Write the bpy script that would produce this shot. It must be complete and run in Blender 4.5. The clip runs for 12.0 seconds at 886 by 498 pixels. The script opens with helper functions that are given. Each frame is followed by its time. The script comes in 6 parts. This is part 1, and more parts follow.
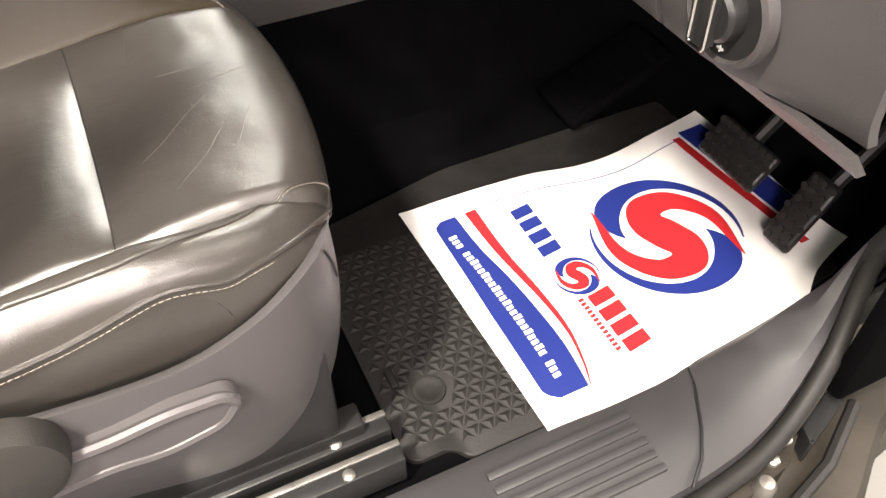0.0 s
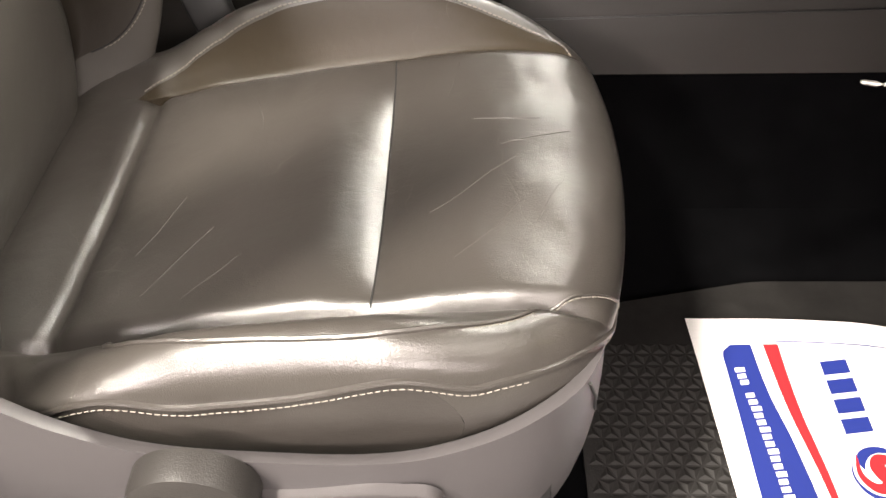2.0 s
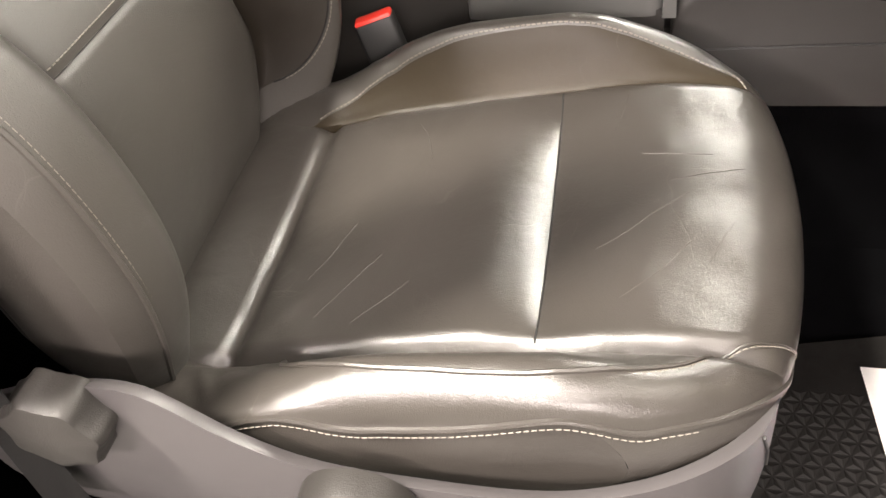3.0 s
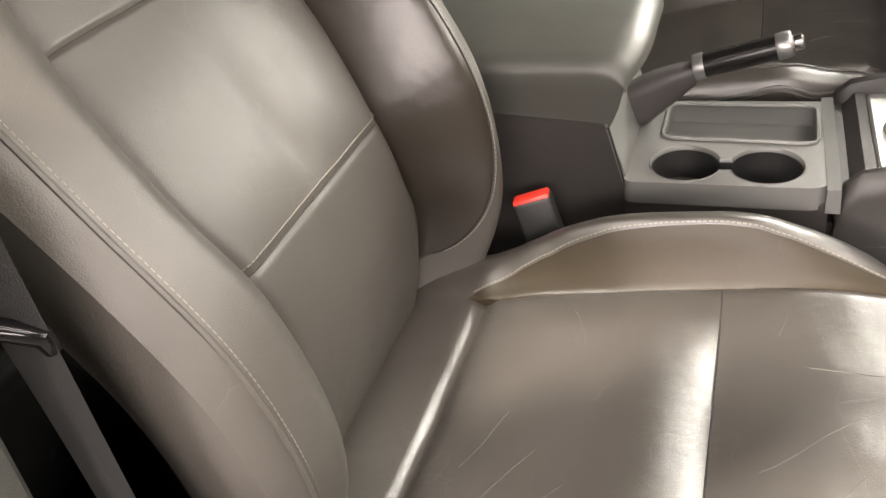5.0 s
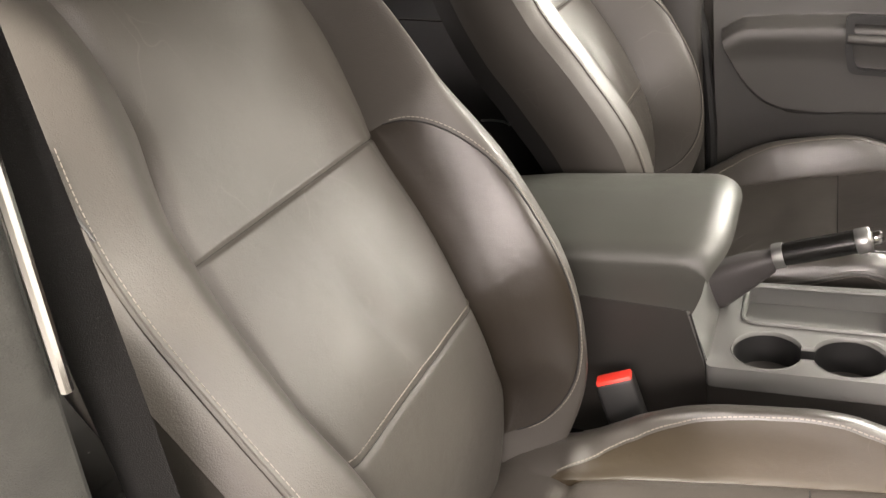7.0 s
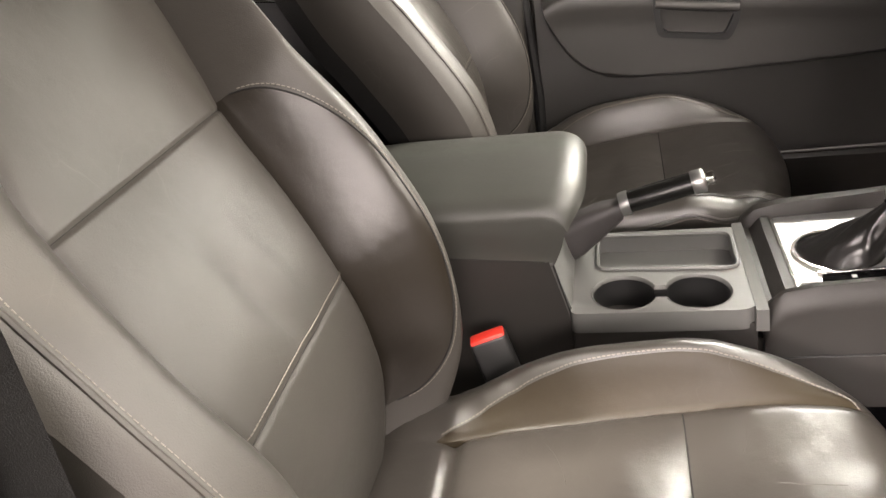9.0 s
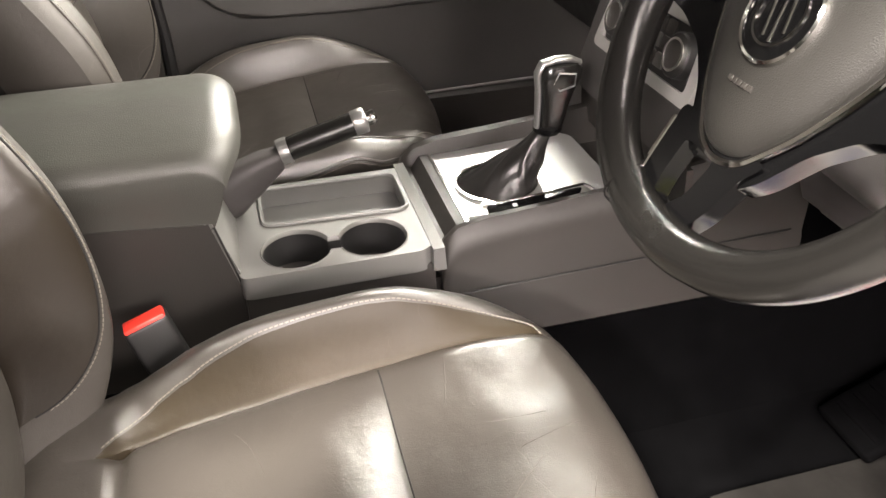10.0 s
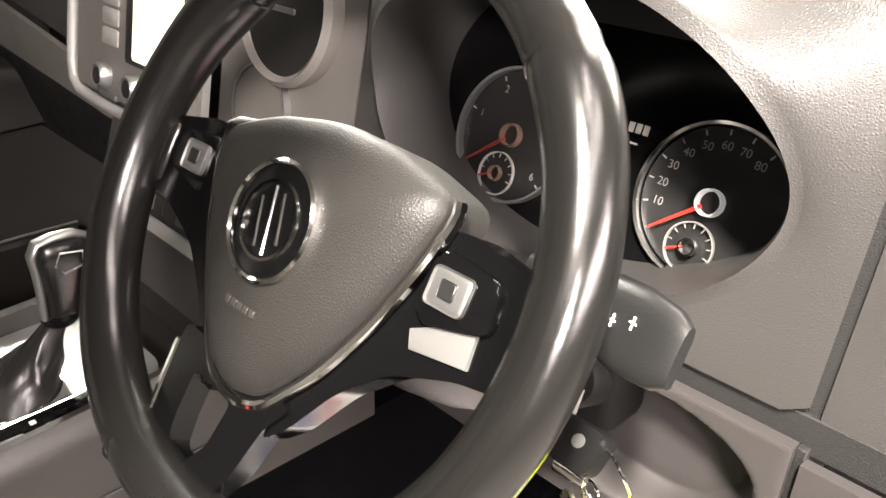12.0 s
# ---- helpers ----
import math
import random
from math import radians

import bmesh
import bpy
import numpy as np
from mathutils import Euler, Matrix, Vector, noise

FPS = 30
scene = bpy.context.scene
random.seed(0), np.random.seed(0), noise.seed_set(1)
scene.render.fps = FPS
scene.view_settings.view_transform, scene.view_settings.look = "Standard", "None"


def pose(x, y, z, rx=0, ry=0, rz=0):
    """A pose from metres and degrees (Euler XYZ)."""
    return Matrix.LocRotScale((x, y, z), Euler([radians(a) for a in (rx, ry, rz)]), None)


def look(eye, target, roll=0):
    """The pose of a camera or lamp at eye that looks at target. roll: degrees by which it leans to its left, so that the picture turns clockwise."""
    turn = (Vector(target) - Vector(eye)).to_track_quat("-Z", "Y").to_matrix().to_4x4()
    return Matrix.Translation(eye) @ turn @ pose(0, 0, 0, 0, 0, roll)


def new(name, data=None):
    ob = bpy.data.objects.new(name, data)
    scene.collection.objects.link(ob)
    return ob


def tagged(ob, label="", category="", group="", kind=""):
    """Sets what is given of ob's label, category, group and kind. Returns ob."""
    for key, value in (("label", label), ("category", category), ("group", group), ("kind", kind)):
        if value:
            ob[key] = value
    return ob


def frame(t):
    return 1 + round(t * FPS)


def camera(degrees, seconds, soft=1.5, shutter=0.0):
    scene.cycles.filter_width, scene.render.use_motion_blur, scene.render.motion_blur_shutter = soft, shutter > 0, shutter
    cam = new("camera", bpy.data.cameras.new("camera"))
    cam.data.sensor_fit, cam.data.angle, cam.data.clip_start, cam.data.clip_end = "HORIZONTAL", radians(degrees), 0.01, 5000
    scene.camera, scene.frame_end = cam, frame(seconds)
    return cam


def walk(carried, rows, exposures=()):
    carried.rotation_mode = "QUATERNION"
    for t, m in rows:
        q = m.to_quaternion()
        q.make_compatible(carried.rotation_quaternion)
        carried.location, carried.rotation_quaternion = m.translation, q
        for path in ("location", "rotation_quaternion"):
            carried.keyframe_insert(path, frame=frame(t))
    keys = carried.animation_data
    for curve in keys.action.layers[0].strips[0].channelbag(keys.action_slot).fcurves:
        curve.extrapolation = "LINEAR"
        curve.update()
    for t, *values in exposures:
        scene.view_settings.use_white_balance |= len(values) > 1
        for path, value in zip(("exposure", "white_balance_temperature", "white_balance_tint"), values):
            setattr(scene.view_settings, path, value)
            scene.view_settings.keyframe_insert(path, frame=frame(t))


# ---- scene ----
cam = camera(58.1, 12.0)
PATH = [
    (0, (0.053, -0.678, 0.826), (0.631, 0.558, -0.636), -0.5),
    (0.5, (0.073, -0.61, 0.827), (0.367, 0.738, -0.621), -1.8),
    (1, (0.09, -0.575, 0.817), (0.268, 0.803, -0.621), 1.0),
    (1.5, (0.089, -0.554, 0.803), (0.167, 0.836, -0.633), 0.2),
    (2, (0.07, -0.542, 0.805), (0.012, 0.847, -0.633), -1.8),
    (2.5, (0.054, -0.542, 0.807), (-0.193, 0.843, -0.615), -5.8),
    (3, (0.049, -0.537, 0.819), (-0.354, 0.849, -0.566), -9.1),
    (5, (0.013, -0.509, 0.896), (-0.683, 0.977, -0.247), -10.7),
    (5.5, (0.008, -0.509, 0.923), (-0.749, 1.006, -0.14), -10.4),
    (6, (0.006, -0.511, 0.947), (-0.803, 1.032, -0.036), -10.3),
    (6.5, (0.001, -0.517, 0.971), (-0.856, 1.049, 0.069), -10.7),
    (8.5, (-0.021, -0.541, 0.992), (-0.762, 1.131, 0.185), -11.7),
    (9, (-0.055, -0.537, 0.95), (-0.497, 1.177, 0.019), -9.5),
    (9.5, (-0.038, -0.502, 0.894), (-0.124, 1.196, -0.16), -5.2),
    (10, (-0.083, -0.445, 0.896), (0.326, 1.177, -0.2), -1.5),
    (10.5, (-0.156, -0.435, 0.916), (0.703, 1.034, -0.134), -0.1),
    (11, (-0.149, -0.437, 0.929), (0.976, 0.912, -0.028), 1.6),
    (11.5, (-0.093, -0.408, 0.926), (1.174, 0.846, 0.018), 4.3),
    (12, (0.044, -0.333, 0.911), (1.345, 0.903, 0.028), 3.4),
]
walk(cam, [(t, look(eye, target, roll)) for t, eye, target, roll in PATH],
     exposures=[(0, 0.15), (0.5, 0.05), (1, 0.13), (2.5, 0.3), (3.2, 0.45), (5, 0.76), (6, 0.87), (6.5, 0.85), (8.5, 0.55), (9.3, 0.75), (10, 1.05), (10.5, 1.1), (11.3, 1.03), (12, 1.03)])


# ---- world and lights ----
world = bpy.data.worlds.new("workshop_air")
world.use_nodes = True
world.node_tree.nodes["Background"].inputs[0].default_value = (0.9, 0.95, 1.0, 1)
world.node_tree.nodes["Background"].inputs[1].default_value = 0.01
scene.world = world


def lamp(name, eye, target, size, size_y, watts, colour):
    data = bpy.data.lights.new(name, "AREA")
    data.shape, data.size, data.size_y, data.energy, data.color = "RECTANGLE", size, size_y, watts, colour
    ob = new(name, data)
    ob.matrix_world = look(eye, target)
    return ob


WARM, ROSE, PALE = (1.0, 0.915, 0.81), (1.0, 0.88, 0.83), (1.0, 0.955, 0.85)
lamp("workshop_lamp_rear", (-1.45, -1.25, 3.4), (0.2, 0.0, 0.4), 0.22, 0.5, 420, WARM)
lamp("workshop_tube_door", (0.55, -1.0, 3.1), (0.45, -0.4, 0.6), 1.3, 0.10, 26, ROSE)
lamp("workshop_tube_over", (0.0, -1.75, 2.9), (-0.2, -0.1, 0.5), 2.4, 0.25, 40, ROSE)
# added low fill, no known source: brightens seat sides and passenger side
lamp("unseen_fill_side", (0.5, -2.7, 1.6), (-0.3, 0.2, 0.6), 2.0, 0.5, 85, ROSE)
lamp("workshop_lamp_side", (-1.6, -2.6, 2.05), (0.4, 0.2, 0.7), 0.5, 0.3, 120, ROSE)
lamp("workshop_tube_front", (2.3, 0.4, 3.2), (0.1, 0.4, 0.5), 2.4, 1.1, 130, WARM)
# added broad fill from the far side, no opening stands there
lamp("unseen_fill_far", (2.5, 4.1, 2.1), (0.0, 0.1, 0.6), 3.2, 1.5, 140, PALE)
lamp("workshop_tube_far", (1.75, 3.4, 2.6), (0.1, 0.2, 0.4), 1.6, 0.6, 240, PALE)
# added broad front fill for the backrest, no opening stands there
lamp("unseen_fill_front", (5.5, 0.2, 2.5), (-0.4, 0.1, 0.6), 5.0, 2.6, 760, WARM)


# ---- materials ----
def material(name, colour, rough=0.5, metal=0.0, spots=0.12, spot_scale=8.0, grain=0.0, grain_scale=600.0, kind="noise",
             coat=0.0, wear=0.0, spec=0.5):
    m = bpy.data.materials.new(name)
    m.use_nodes = True
    nt, nodes = m.node_tree, m.node_tree.nodes
    b = nodes["Principled BSDF"]
    b.inputs["Roughness"].default_value, b.inputs["Metallic"].default_value = rough, metal
    b.inputs["Coat Weight"].default_value = coat
    b.inputs["Specular IOR Level"].default_value = spec
    tc = nodes.new("ShaderNodeTexCoord")
    big = nodes.new("ShaderNodeTexNoise")
    big.inputs["Scale"].default_value, big.inputs["Detail"].default_value = spot_scale, 5
    nt.links.new(tc.outputs["Object"], big.inputs["Vector"])
    ramp = nodes.new("ShaderNodeValToRGB")
    ramp.color_ramp.elements[0].position, ramp.color_ramp.elements[1].position = 0.2, 0.8
    ramp.color_ramp.elements[0].color = (*[c * (1 - spots) for c in colour], 1)
    ramp.color_ramp.elements[1].color = (*[min(1, c * (1 + spots)) for c in colour], 1)
    nt.links.new(big.outputs["Fac"], ramp.inputs["Fac"])
    nt.links.new(ramp.outputs["Color"], b.inputs["Base Color"])
    if wear:
        fine = nodes.new("ShaderNodeTexNoise")
        fine.inputs["Scale"].default_value, fine.inputs["Detail"].default_value = spot_scale * 3.1, 6
        nt.links.new(tc.outputs["Object"], fine.inputs["Vector"])
        mp = nodes.new("ShaderNodeMapRange")
        mp.inputs["From Min"].default_value, mp.inputs["From Max"].default_value = 0.2, 0.8
        mp.inputs["To Min"].default_value, mp.inputs["To Max"].default_value = max(0.02, rough - wear), min(1, rough + wear)
        nt.links.new(fine.outputs["Fac"], mp.inputs["Value"])
        nt.links.new(mp.outputs["Result"], b.inputs["Roughness"])
    if grain:
        if kind == "leather":
            tex = nodes.new("ShaderNodeTexVoronoi")
            tex.feature = "DISTANCE_TO_EDGE"
            out = tex.outputs["Distance"]
        else:
            tex = nodes.new("ShaderNodeTexNoise")
            tex.inputs["Detail"].default_value = 3
            out = tex.outputs["Fac"]
        tex.inputs["Scale"].default_value = grain_scale
        nt.links.new(tc.outputs["Object"], tex.inputs["Vector"])
        bump = nodes.new("ShaderNodeBump")
        bump.inputs["Strength"].default_value, bump.inputs["Distance"].default_value = grain, 0.001
        nt.links.new(out, bump.inputs["Height"])
        nt.links.new(bump.outputs["Normal"], b.inputs["Normal"])
    return m


def crease(m, scale, strength, pale):
    """Sparse fine creases and rubbed scratches over a leather."""
    nt, nodes = m.node_tree, m.node_tree.nodes
    b = nodes["Principled BSDF"]
    tc = nodes.new("ShaderNodeTexCoord")
    warp = nodes.new("ShaderNodeTexNoise")
    warp.inputs["Scale"].default_value, warp.inputs["Detail"].default_value = scale * 0.6, 3
    nt.links.new(tc.outputs["Object"], warp.inputs["Vector"])
    mix = nodes.new("ShaderNodeMix")
    mix.data_type, mix.blend_type = "RGBA", "LINEAR_LIGHT"
    mix.inputs[0].default_value = 0.10
    nt.links.new(tc.outputs["Object"], mix.inputs[6])
    nt.links.new(warp.outputs["Color"], mix.inputs[7])
    cells = nodes.new("ShaderNodeTexVoronoi")
    cells.feature = "DISTANCE_TO_EDGE"
    cells.inputs["Scale"].default_value = scale
    nt.links.new(mix.outputs[2], cells.inputs["Vector"])
    line = nodes.new("ShaderNodeMapRange")
    line.inputs["From Min"].default_value, line.inputs["From Max"].default_value = 0.0, 0.007
    line.inputs["To Min"].default_value, line.inputs["To Max"].default_value = 1.0, 0.0
    nt.links.new(cells.outputs["Distance"], line.inputs["Value"])
    patch = nodes.new("ShaderNodeTexNoise")
    patch.inputs["Scale"].default_value, patch.inputs["Detail"].default_value = scale * 0.75, 2
    nt.links.new(tc.outputs["Object"], patch.inputs["Vector"])
    mask = nodes.new("ShaderNodeMapRange")
    mask.inputs["From Min"].default_value, mask.inputs["From Max"].default_value = 0.52, 0.64
    nt.links.new(patch.outputs["Fac"], mask.inputs["Value"])
    both = nodes.new("ShaderNodeMath")
    both.operation = "MULTIPLY"
    nt.links.new(line.outputs["Result"], both.inputs[0])
    nt.links.new(mask.outputs["Result"], both.inputs[1])
    soft = nodes.new("ShaderNodeMath")
    soft.operation = "MULTIPLY"
    soft.inputs[1].default_value = 0.22
    nt.links.new(both.outputs[0], soft.inputs[0])
    rub = nodes.new("ShaderNodeMix")
    rub.data_type = "RGBA"
    nt.links.new(soft.outputs[0], rub.inputs[0])
    nt.links.new(b.inputs["Base Color"].links[0].from_socket, rub.inputs[6])
    rub.inputs[7].default_value = (*pale, 1)
    nt.links.new(rub.outputs[2], b.inputs["Base Color"])
    hide = nodes.new("ShaderNodeTexNoise")
    hide.inputs["Scale"].default_value, hide.inputs["Detail"].default_value = 55, 2
    nt.links.new(tc.outputs["Object"], hide.inputs["Vector"])
    soften = nodes.new("ShaderNodeBump")
    soften.inputs["Strength"].default_value, soften.inputs["Distance"].default_value = 0.13, 0.004
    nt.links.new(hide.outputs["Fac"], soften.inputs["Height"])
    nt.links.new(b.inputs["Normal"].links[0].from_socket, soften.inputs["Normal"])
    nt.links.new(soften.outputs["Normal"], b.inputs["Normal"])
    bump = nodes.new("ShaderNodeBump")
    bump.invert = True
    bump.inputs["Strength"].default_value, bump.inputs["Distance"].default_value = strength, 0.0012
    nt.links.new(both.outputs[0], bump.inputs["Height"])
    nt.links.new(b.inputs["Normal"].links[0].from_socket, bump.inputs["Normal"])
    nt.links.new(bump.outputs["Normal"], b.inputs["Normal"])
    return m


LEATHER = crease(material("grey_leather", (0.0400, 0.0356, 0.0312), 0.33, spec=1.0, spots=0.14, spot_scale=5, grain=0.30, grain_scale=780), 9, 0.10, (0.15, 0.138, 0.122))
LEATHER_BACK = crease(material("matt_grey_leather", (0.050, 0.0452, 0.0398), 0.46, spec=0.55, spots=0.12, spot_scale=5, grain=0.30, grain_scale=780), 9, 0.08, (0.13, 0.120, 0.106))
LEATHER_BROWN = crease(material("brown_worn_leather", (0.030, 0.0228, 0.0135), 0.40, spec=0.26, spots=0.22, spot_scale=6, grain=0.2, grain_scale=1000), 13, 0.12, (0.08, 0.066, 0.052))
INSET_BACK = crease(material("rubbed_brown_leather", (0.0190, 0.0150, 0.0108), 0.30, spec=0.55, spots=0.22, spot_scale=6, grain=0.2, grain_scale=1000), 13, 0.14, (0.10, 0.082, 0.066))
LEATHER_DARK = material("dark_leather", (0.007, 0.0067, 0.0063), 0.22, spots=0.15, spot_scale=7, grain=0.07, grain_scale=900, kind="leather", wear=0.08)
LEATHER_LID = material("armrest_vinyl", (0.050, 0.050, 0.0445), 0.40, spots=0.06, grain=0.35, grain_scale=420, kind="leather", wear=0.06)
CREASED = material("pale_crease", (0.068, 0.062, 0.055), 0.5, spots=0.1)
STITCH = material("pale_thread", (0.20, 0.182, 0.155), 0.8, spots=0.1)
TRIM = material("seat_trim_plastic", (0.064, 0.059, 0.060), 0.42, spots=0.05, spot_scale=6, grain=0.18, grain_scale=900, wear=0.05)
CONSOLE = material("console_plastic", (0.026, 0.024, 0.022), 0.45, spec=0.4, spots=0.10, grain=0.3, grain_scale=800, wear=0.05)
CONSOLE_LIGHT = material("console_tray_plastic", (0.105, 0.105, 0.100), 0.38, spots=0.07, grain=0.2, grain_scale=800, wear=0.05)
DASH = material("dash_soft_plastic", (0.044, 0.042, 0.041), 0.42, spots=0.06, grain=0.4, grain_scale=560, kind="leather", wear=0.05)
DASH_LOW = material("dash_lower_plastic", (0.043, 0.039, 0.039), 0.48, spots=0.05, grain=0.3, grain_scale=700, wear=0.05)
STACK = material("stack_plastic", (0.165, 0.156, 0.146), 0.45, spots=0.05, grain=0.25, grain_scale=700, wear=0.05)
DULL = material("dull_black_plastic", (0.006, 0.006, 0.006), 0.6, spec=0.12, spots=0.2, grain=0.2, grain_scale=700)
BLACK = material("black_plastic", (0.012, 0.012, 0.012), 0.42, spots=0.2, grain=0.15, grain_scale=700, wear=0.08)
GLOSS = material("gloss_black", (0.003, 0.003, 0.0032), 0.14, spots=0.1, spec=0.22)
CLIMATE = material("silver_grey_plastic", (0.34, 0.34, 0.325), 0.38, 0.2, spots=0.05, wear=0.05)
CHROME = material("chrome", (0.78, 0.77, 0.75), 0.10, 1.0, spots=0.04, wear=0.04)
SATIN = material("satin_silver", (0.36, 0.36, 0.355), 0.32, 0.85, spots=0.05, wear=0.06)
PLATE = material("brushed_plate", (0.40, 0.40, 0.39), 0.34, 0.75, spots=0.06, grain=0.1, grain_scale=300)
STEEL = material("worn_steel", (0.45, 0.43, 0.40), 0.35, 0.9, spots=0.25, spot_scale=30, wear=0.12)
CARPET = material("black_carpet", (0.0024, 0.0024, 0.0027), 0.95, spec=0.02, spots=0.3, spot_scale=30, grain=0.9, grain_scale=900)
RUBBER = material("black_rubber", (0.015, 0.014, 0.013), 0.55, spec=0.35, spots=0.3, spot_scale=25, grain=0.3, grain_scale=500, wear=0.1)
SILL = material("sill_plastic", (0.036, 0.0345, 0.036), 0.5, spots=0.10, spot_scale=9, grain=0.25, grain_scale=700, wear=0.08)
PAPER = material("white_paper", (0.82, 0.80, 0.77), 0.75, spots=0.03, spot_scale=14, grain=0.1, grain_scale=300)
INK_BLUE = material("blue_ink", (0.009, 0.020, 0.16), 0.6, spots=0.05)
INK_RED = material("red_ink", (0.44, 0.013, 0.018), 0.6, spots=0.05)
RED = material("red_button", (0.75, 0.045, 0.03), 0.35, spots=0.06)
NEON = material("fluorescent_yellow", (0.80, 0.95, 0.02), 0.4, spots=0.04)
BRASS = material("key_metal", (0.80, 0.72, 0.58), 0.28, 1.0, spots=0.15, spot_scale=60, wear=0.1)
TAN = material("pale_disc", (0.62, 0.57, 0.48), 0.45, spots=0.1, spot_scale=60)
WHITE = material("white_print", (0.85, 0.85, 0.83), 0.6, spots=0.02)
FELT = material("door_seal_felt", (0.023, 0.023, 0.020), 0.9, spots=0.25, spot_scale=40, grain=0.8, grain_scale=800)
WEB = material("belt_webbing", (0.011, 0.0105, 0.010), 0.8, spots=0.15, spot_scale=40, grain=0.7, grain_scale=900)
DOOR = material("door_panel_vinyl", (0.050, 0.048, 0.045), 0.45, spots=0.06, grain=0.4, grain_scale=450, kind="leather", wear=0.06)
PAD_SKIN = material("airbag_skin", (0.0135, 0.0128, 0.0115), 0.5, spots=0.06, grain=0.35, grain_scale=560, kind="leather", wear=0.05)
HEAD = material("headliner_cloth", (0.13, 0.125, 0.12), 0.9, spots=0.05, grain=0.4, grain_scale=700)
PAINT = material("body_paint", (0.024, 0.020, 0.015), 0.5, 0.0, spots=0.5, spot_scale=14, grain=0.3, grain_scale=90, wear=0.06, spec=0.25)
CONCRETE = material("workshop_concrete", (0.16, 0.155, 0.145), 0.7, spots=0.15, spot_scale=2, grain=0.3, grain_scale=60)
# plaster of the unseen room, kept dark so that reflections stay dark
PLASTER = material("unseen_room_plaster", (0.12, 0.118, 0.112), 0.85, spots=0.05, spot_scale=2, grain=0.2, grain_scale=80)


def glow(name, colour, strength):
    m = material(name, colour, 0.3)
    b = m.node_tree.nodes["Principled BSDF"]
    b.inputs["Emission Color"].default_value = (*colour, 1)
    b.inputs["Emission Strength"].default_value = strength
    return m


SCREEN = glow("lit_screen", (0.85, 0.92, 0.62), 0.9)
NEEDLE = glow("red_needle", (0.7, 0.035, 0.025), 0.22)
NEEDLE_DIM = material("unlit_red_needle", (0.22, 0.02, 0.015), 0.4)
DIAL = glow("lit_dial_print", (0.24, 0.23, 0.22), 0.05)
BOOT = material("soft_black_leather", (0.011, 0.0105, 0.010), 0.30, spots=0.2, grain=0.2, grain_scale=500)
ORANGE = glow("dim_hub_ring", (0.12, 0.075, 0.060), 0.02)
HUB = glow("lit_hub_ring", (0.60, 0.60, 0.58), 0.20)


# ---- mesh helpers ----
def finish(bm, name, mat, smooth=True):
    bmesh.ops.recalc_face_normals(bm, faces=bm.faces)
    me = bpy.data.meshes.new(name)
    bm.to_mesh(me)
    bm.free()
    me.materials.append(mat)
    if smooth:
        me.polygons.foreach_set("use_smooth", [True] * len(me.polygons))
        me.set_sharp_from_angle(angle=radians(38))
    return me


def thing(name, base, label, category, group="", kind="", turn=None):
    ob = new(name)
    ob.empty_display_size = 0.05
    ob.matrix_world = Matrix.Translation(base) @ (turn.to_4x4() if turn else Matrix())
    ob["base"] = tuple(base)
    return tagged(ob, label, category, group, kind)


def part(name, bm, mat, parent, label="", local=False, smooth=True):
    """One mesh under a thing or a part; the bmesh is in world coordinates unless local."""
    if not local:
        top = parent
        shift = Vector((0, 0, 0))
        while top is not None:
            if "base" in top:
                shift = Vector(top["base"])
            top = top.parent
        bm.transform(Matrix.Translation(-shift))
    ob = new(name, finish(bm, name, mat, smooth))
    ob.parent = parent
    return tagged(ob, label) if label else ob


def solo(name, bm, mat, label, category, group="", kind="", smooth=True):
    return tagged(new(name, finish(bm, name, mat, smooth)), label, category, group, kind)


def grid(bm, rows, close_u=False, close_v=False):
    vs = [[bm.verts.new(p) for p in row] for row in rows]
    nr, nc = len(vs), len(vs[0])
    for i in range(nr if close_u else nr - 1):
        for j in range(nc if close_v else nc - 1):
            q = (vs[i][j], vs[(i + 1) % nr][j], vs[(i + 1) % nr][(j + 1) % nc], vs[i][(j + 1) % nc])
            if len(set(q)) == 4:
                bm.faces.new(q)
    return vs


def cap(bm, ring):
    bm.faces.new(ring)


def tube(bm, pts, r, seg=8, caps=True, closed=False, flat=1.0):
    pts = [Vector(p) for p in pts]
    n = len(pts)
    rs = r if isinstance(r, (list, tuple)) else [r] * n
    rings, ref = [], None
    for i, p in enumerate(pts):
        a = pts[(i - 1) % n] if closed or i > 0 else p
        b = pts[(i + 1) % n] if closed or i < n - 1 else p
        d = (b - a).normalized()
        if ref is None:
            ref = Vector((0, 0, 1)) if abs(d.z) < 0.9 else Vector((1, 0, 0))
        side = d.cross(ref).normalized()
        ref = side.cross(d).normalized()
        rings.append([p + (side * math.cos(k) + ref * math.sin(k) * flat) * rs[i] for k in [2 * math.pi * j / seg for j in range(seg)]])
    vs = grid(bm, rings, close_u=closed, close_v=True)
    if caps and not closed:
        cap(bm, vs[0][::-1]), cap(bm, vs[-1])


def rbox(bm, lo, hi, bevel=0.004, seg=2, taper=None):
    got = bmesh.ops.create_cube(bm, size=1)["verts"]
    lo, hi = Vector(lo), Vector(hi)
    for v in got:
        v.co = Vector([lo[i] + (v.co[i] + 0.5) * (hi[i] - lo[i]) for i in range(3)])
    if taper:
        taper(got)
    if bevel:
        edges = {e for v in got for e in v.link_edges}
        bmesh.ops.bevel(bm, geom=list(edges), offset=bevel, segments=seg, profile=0.5, affect="EDGES")


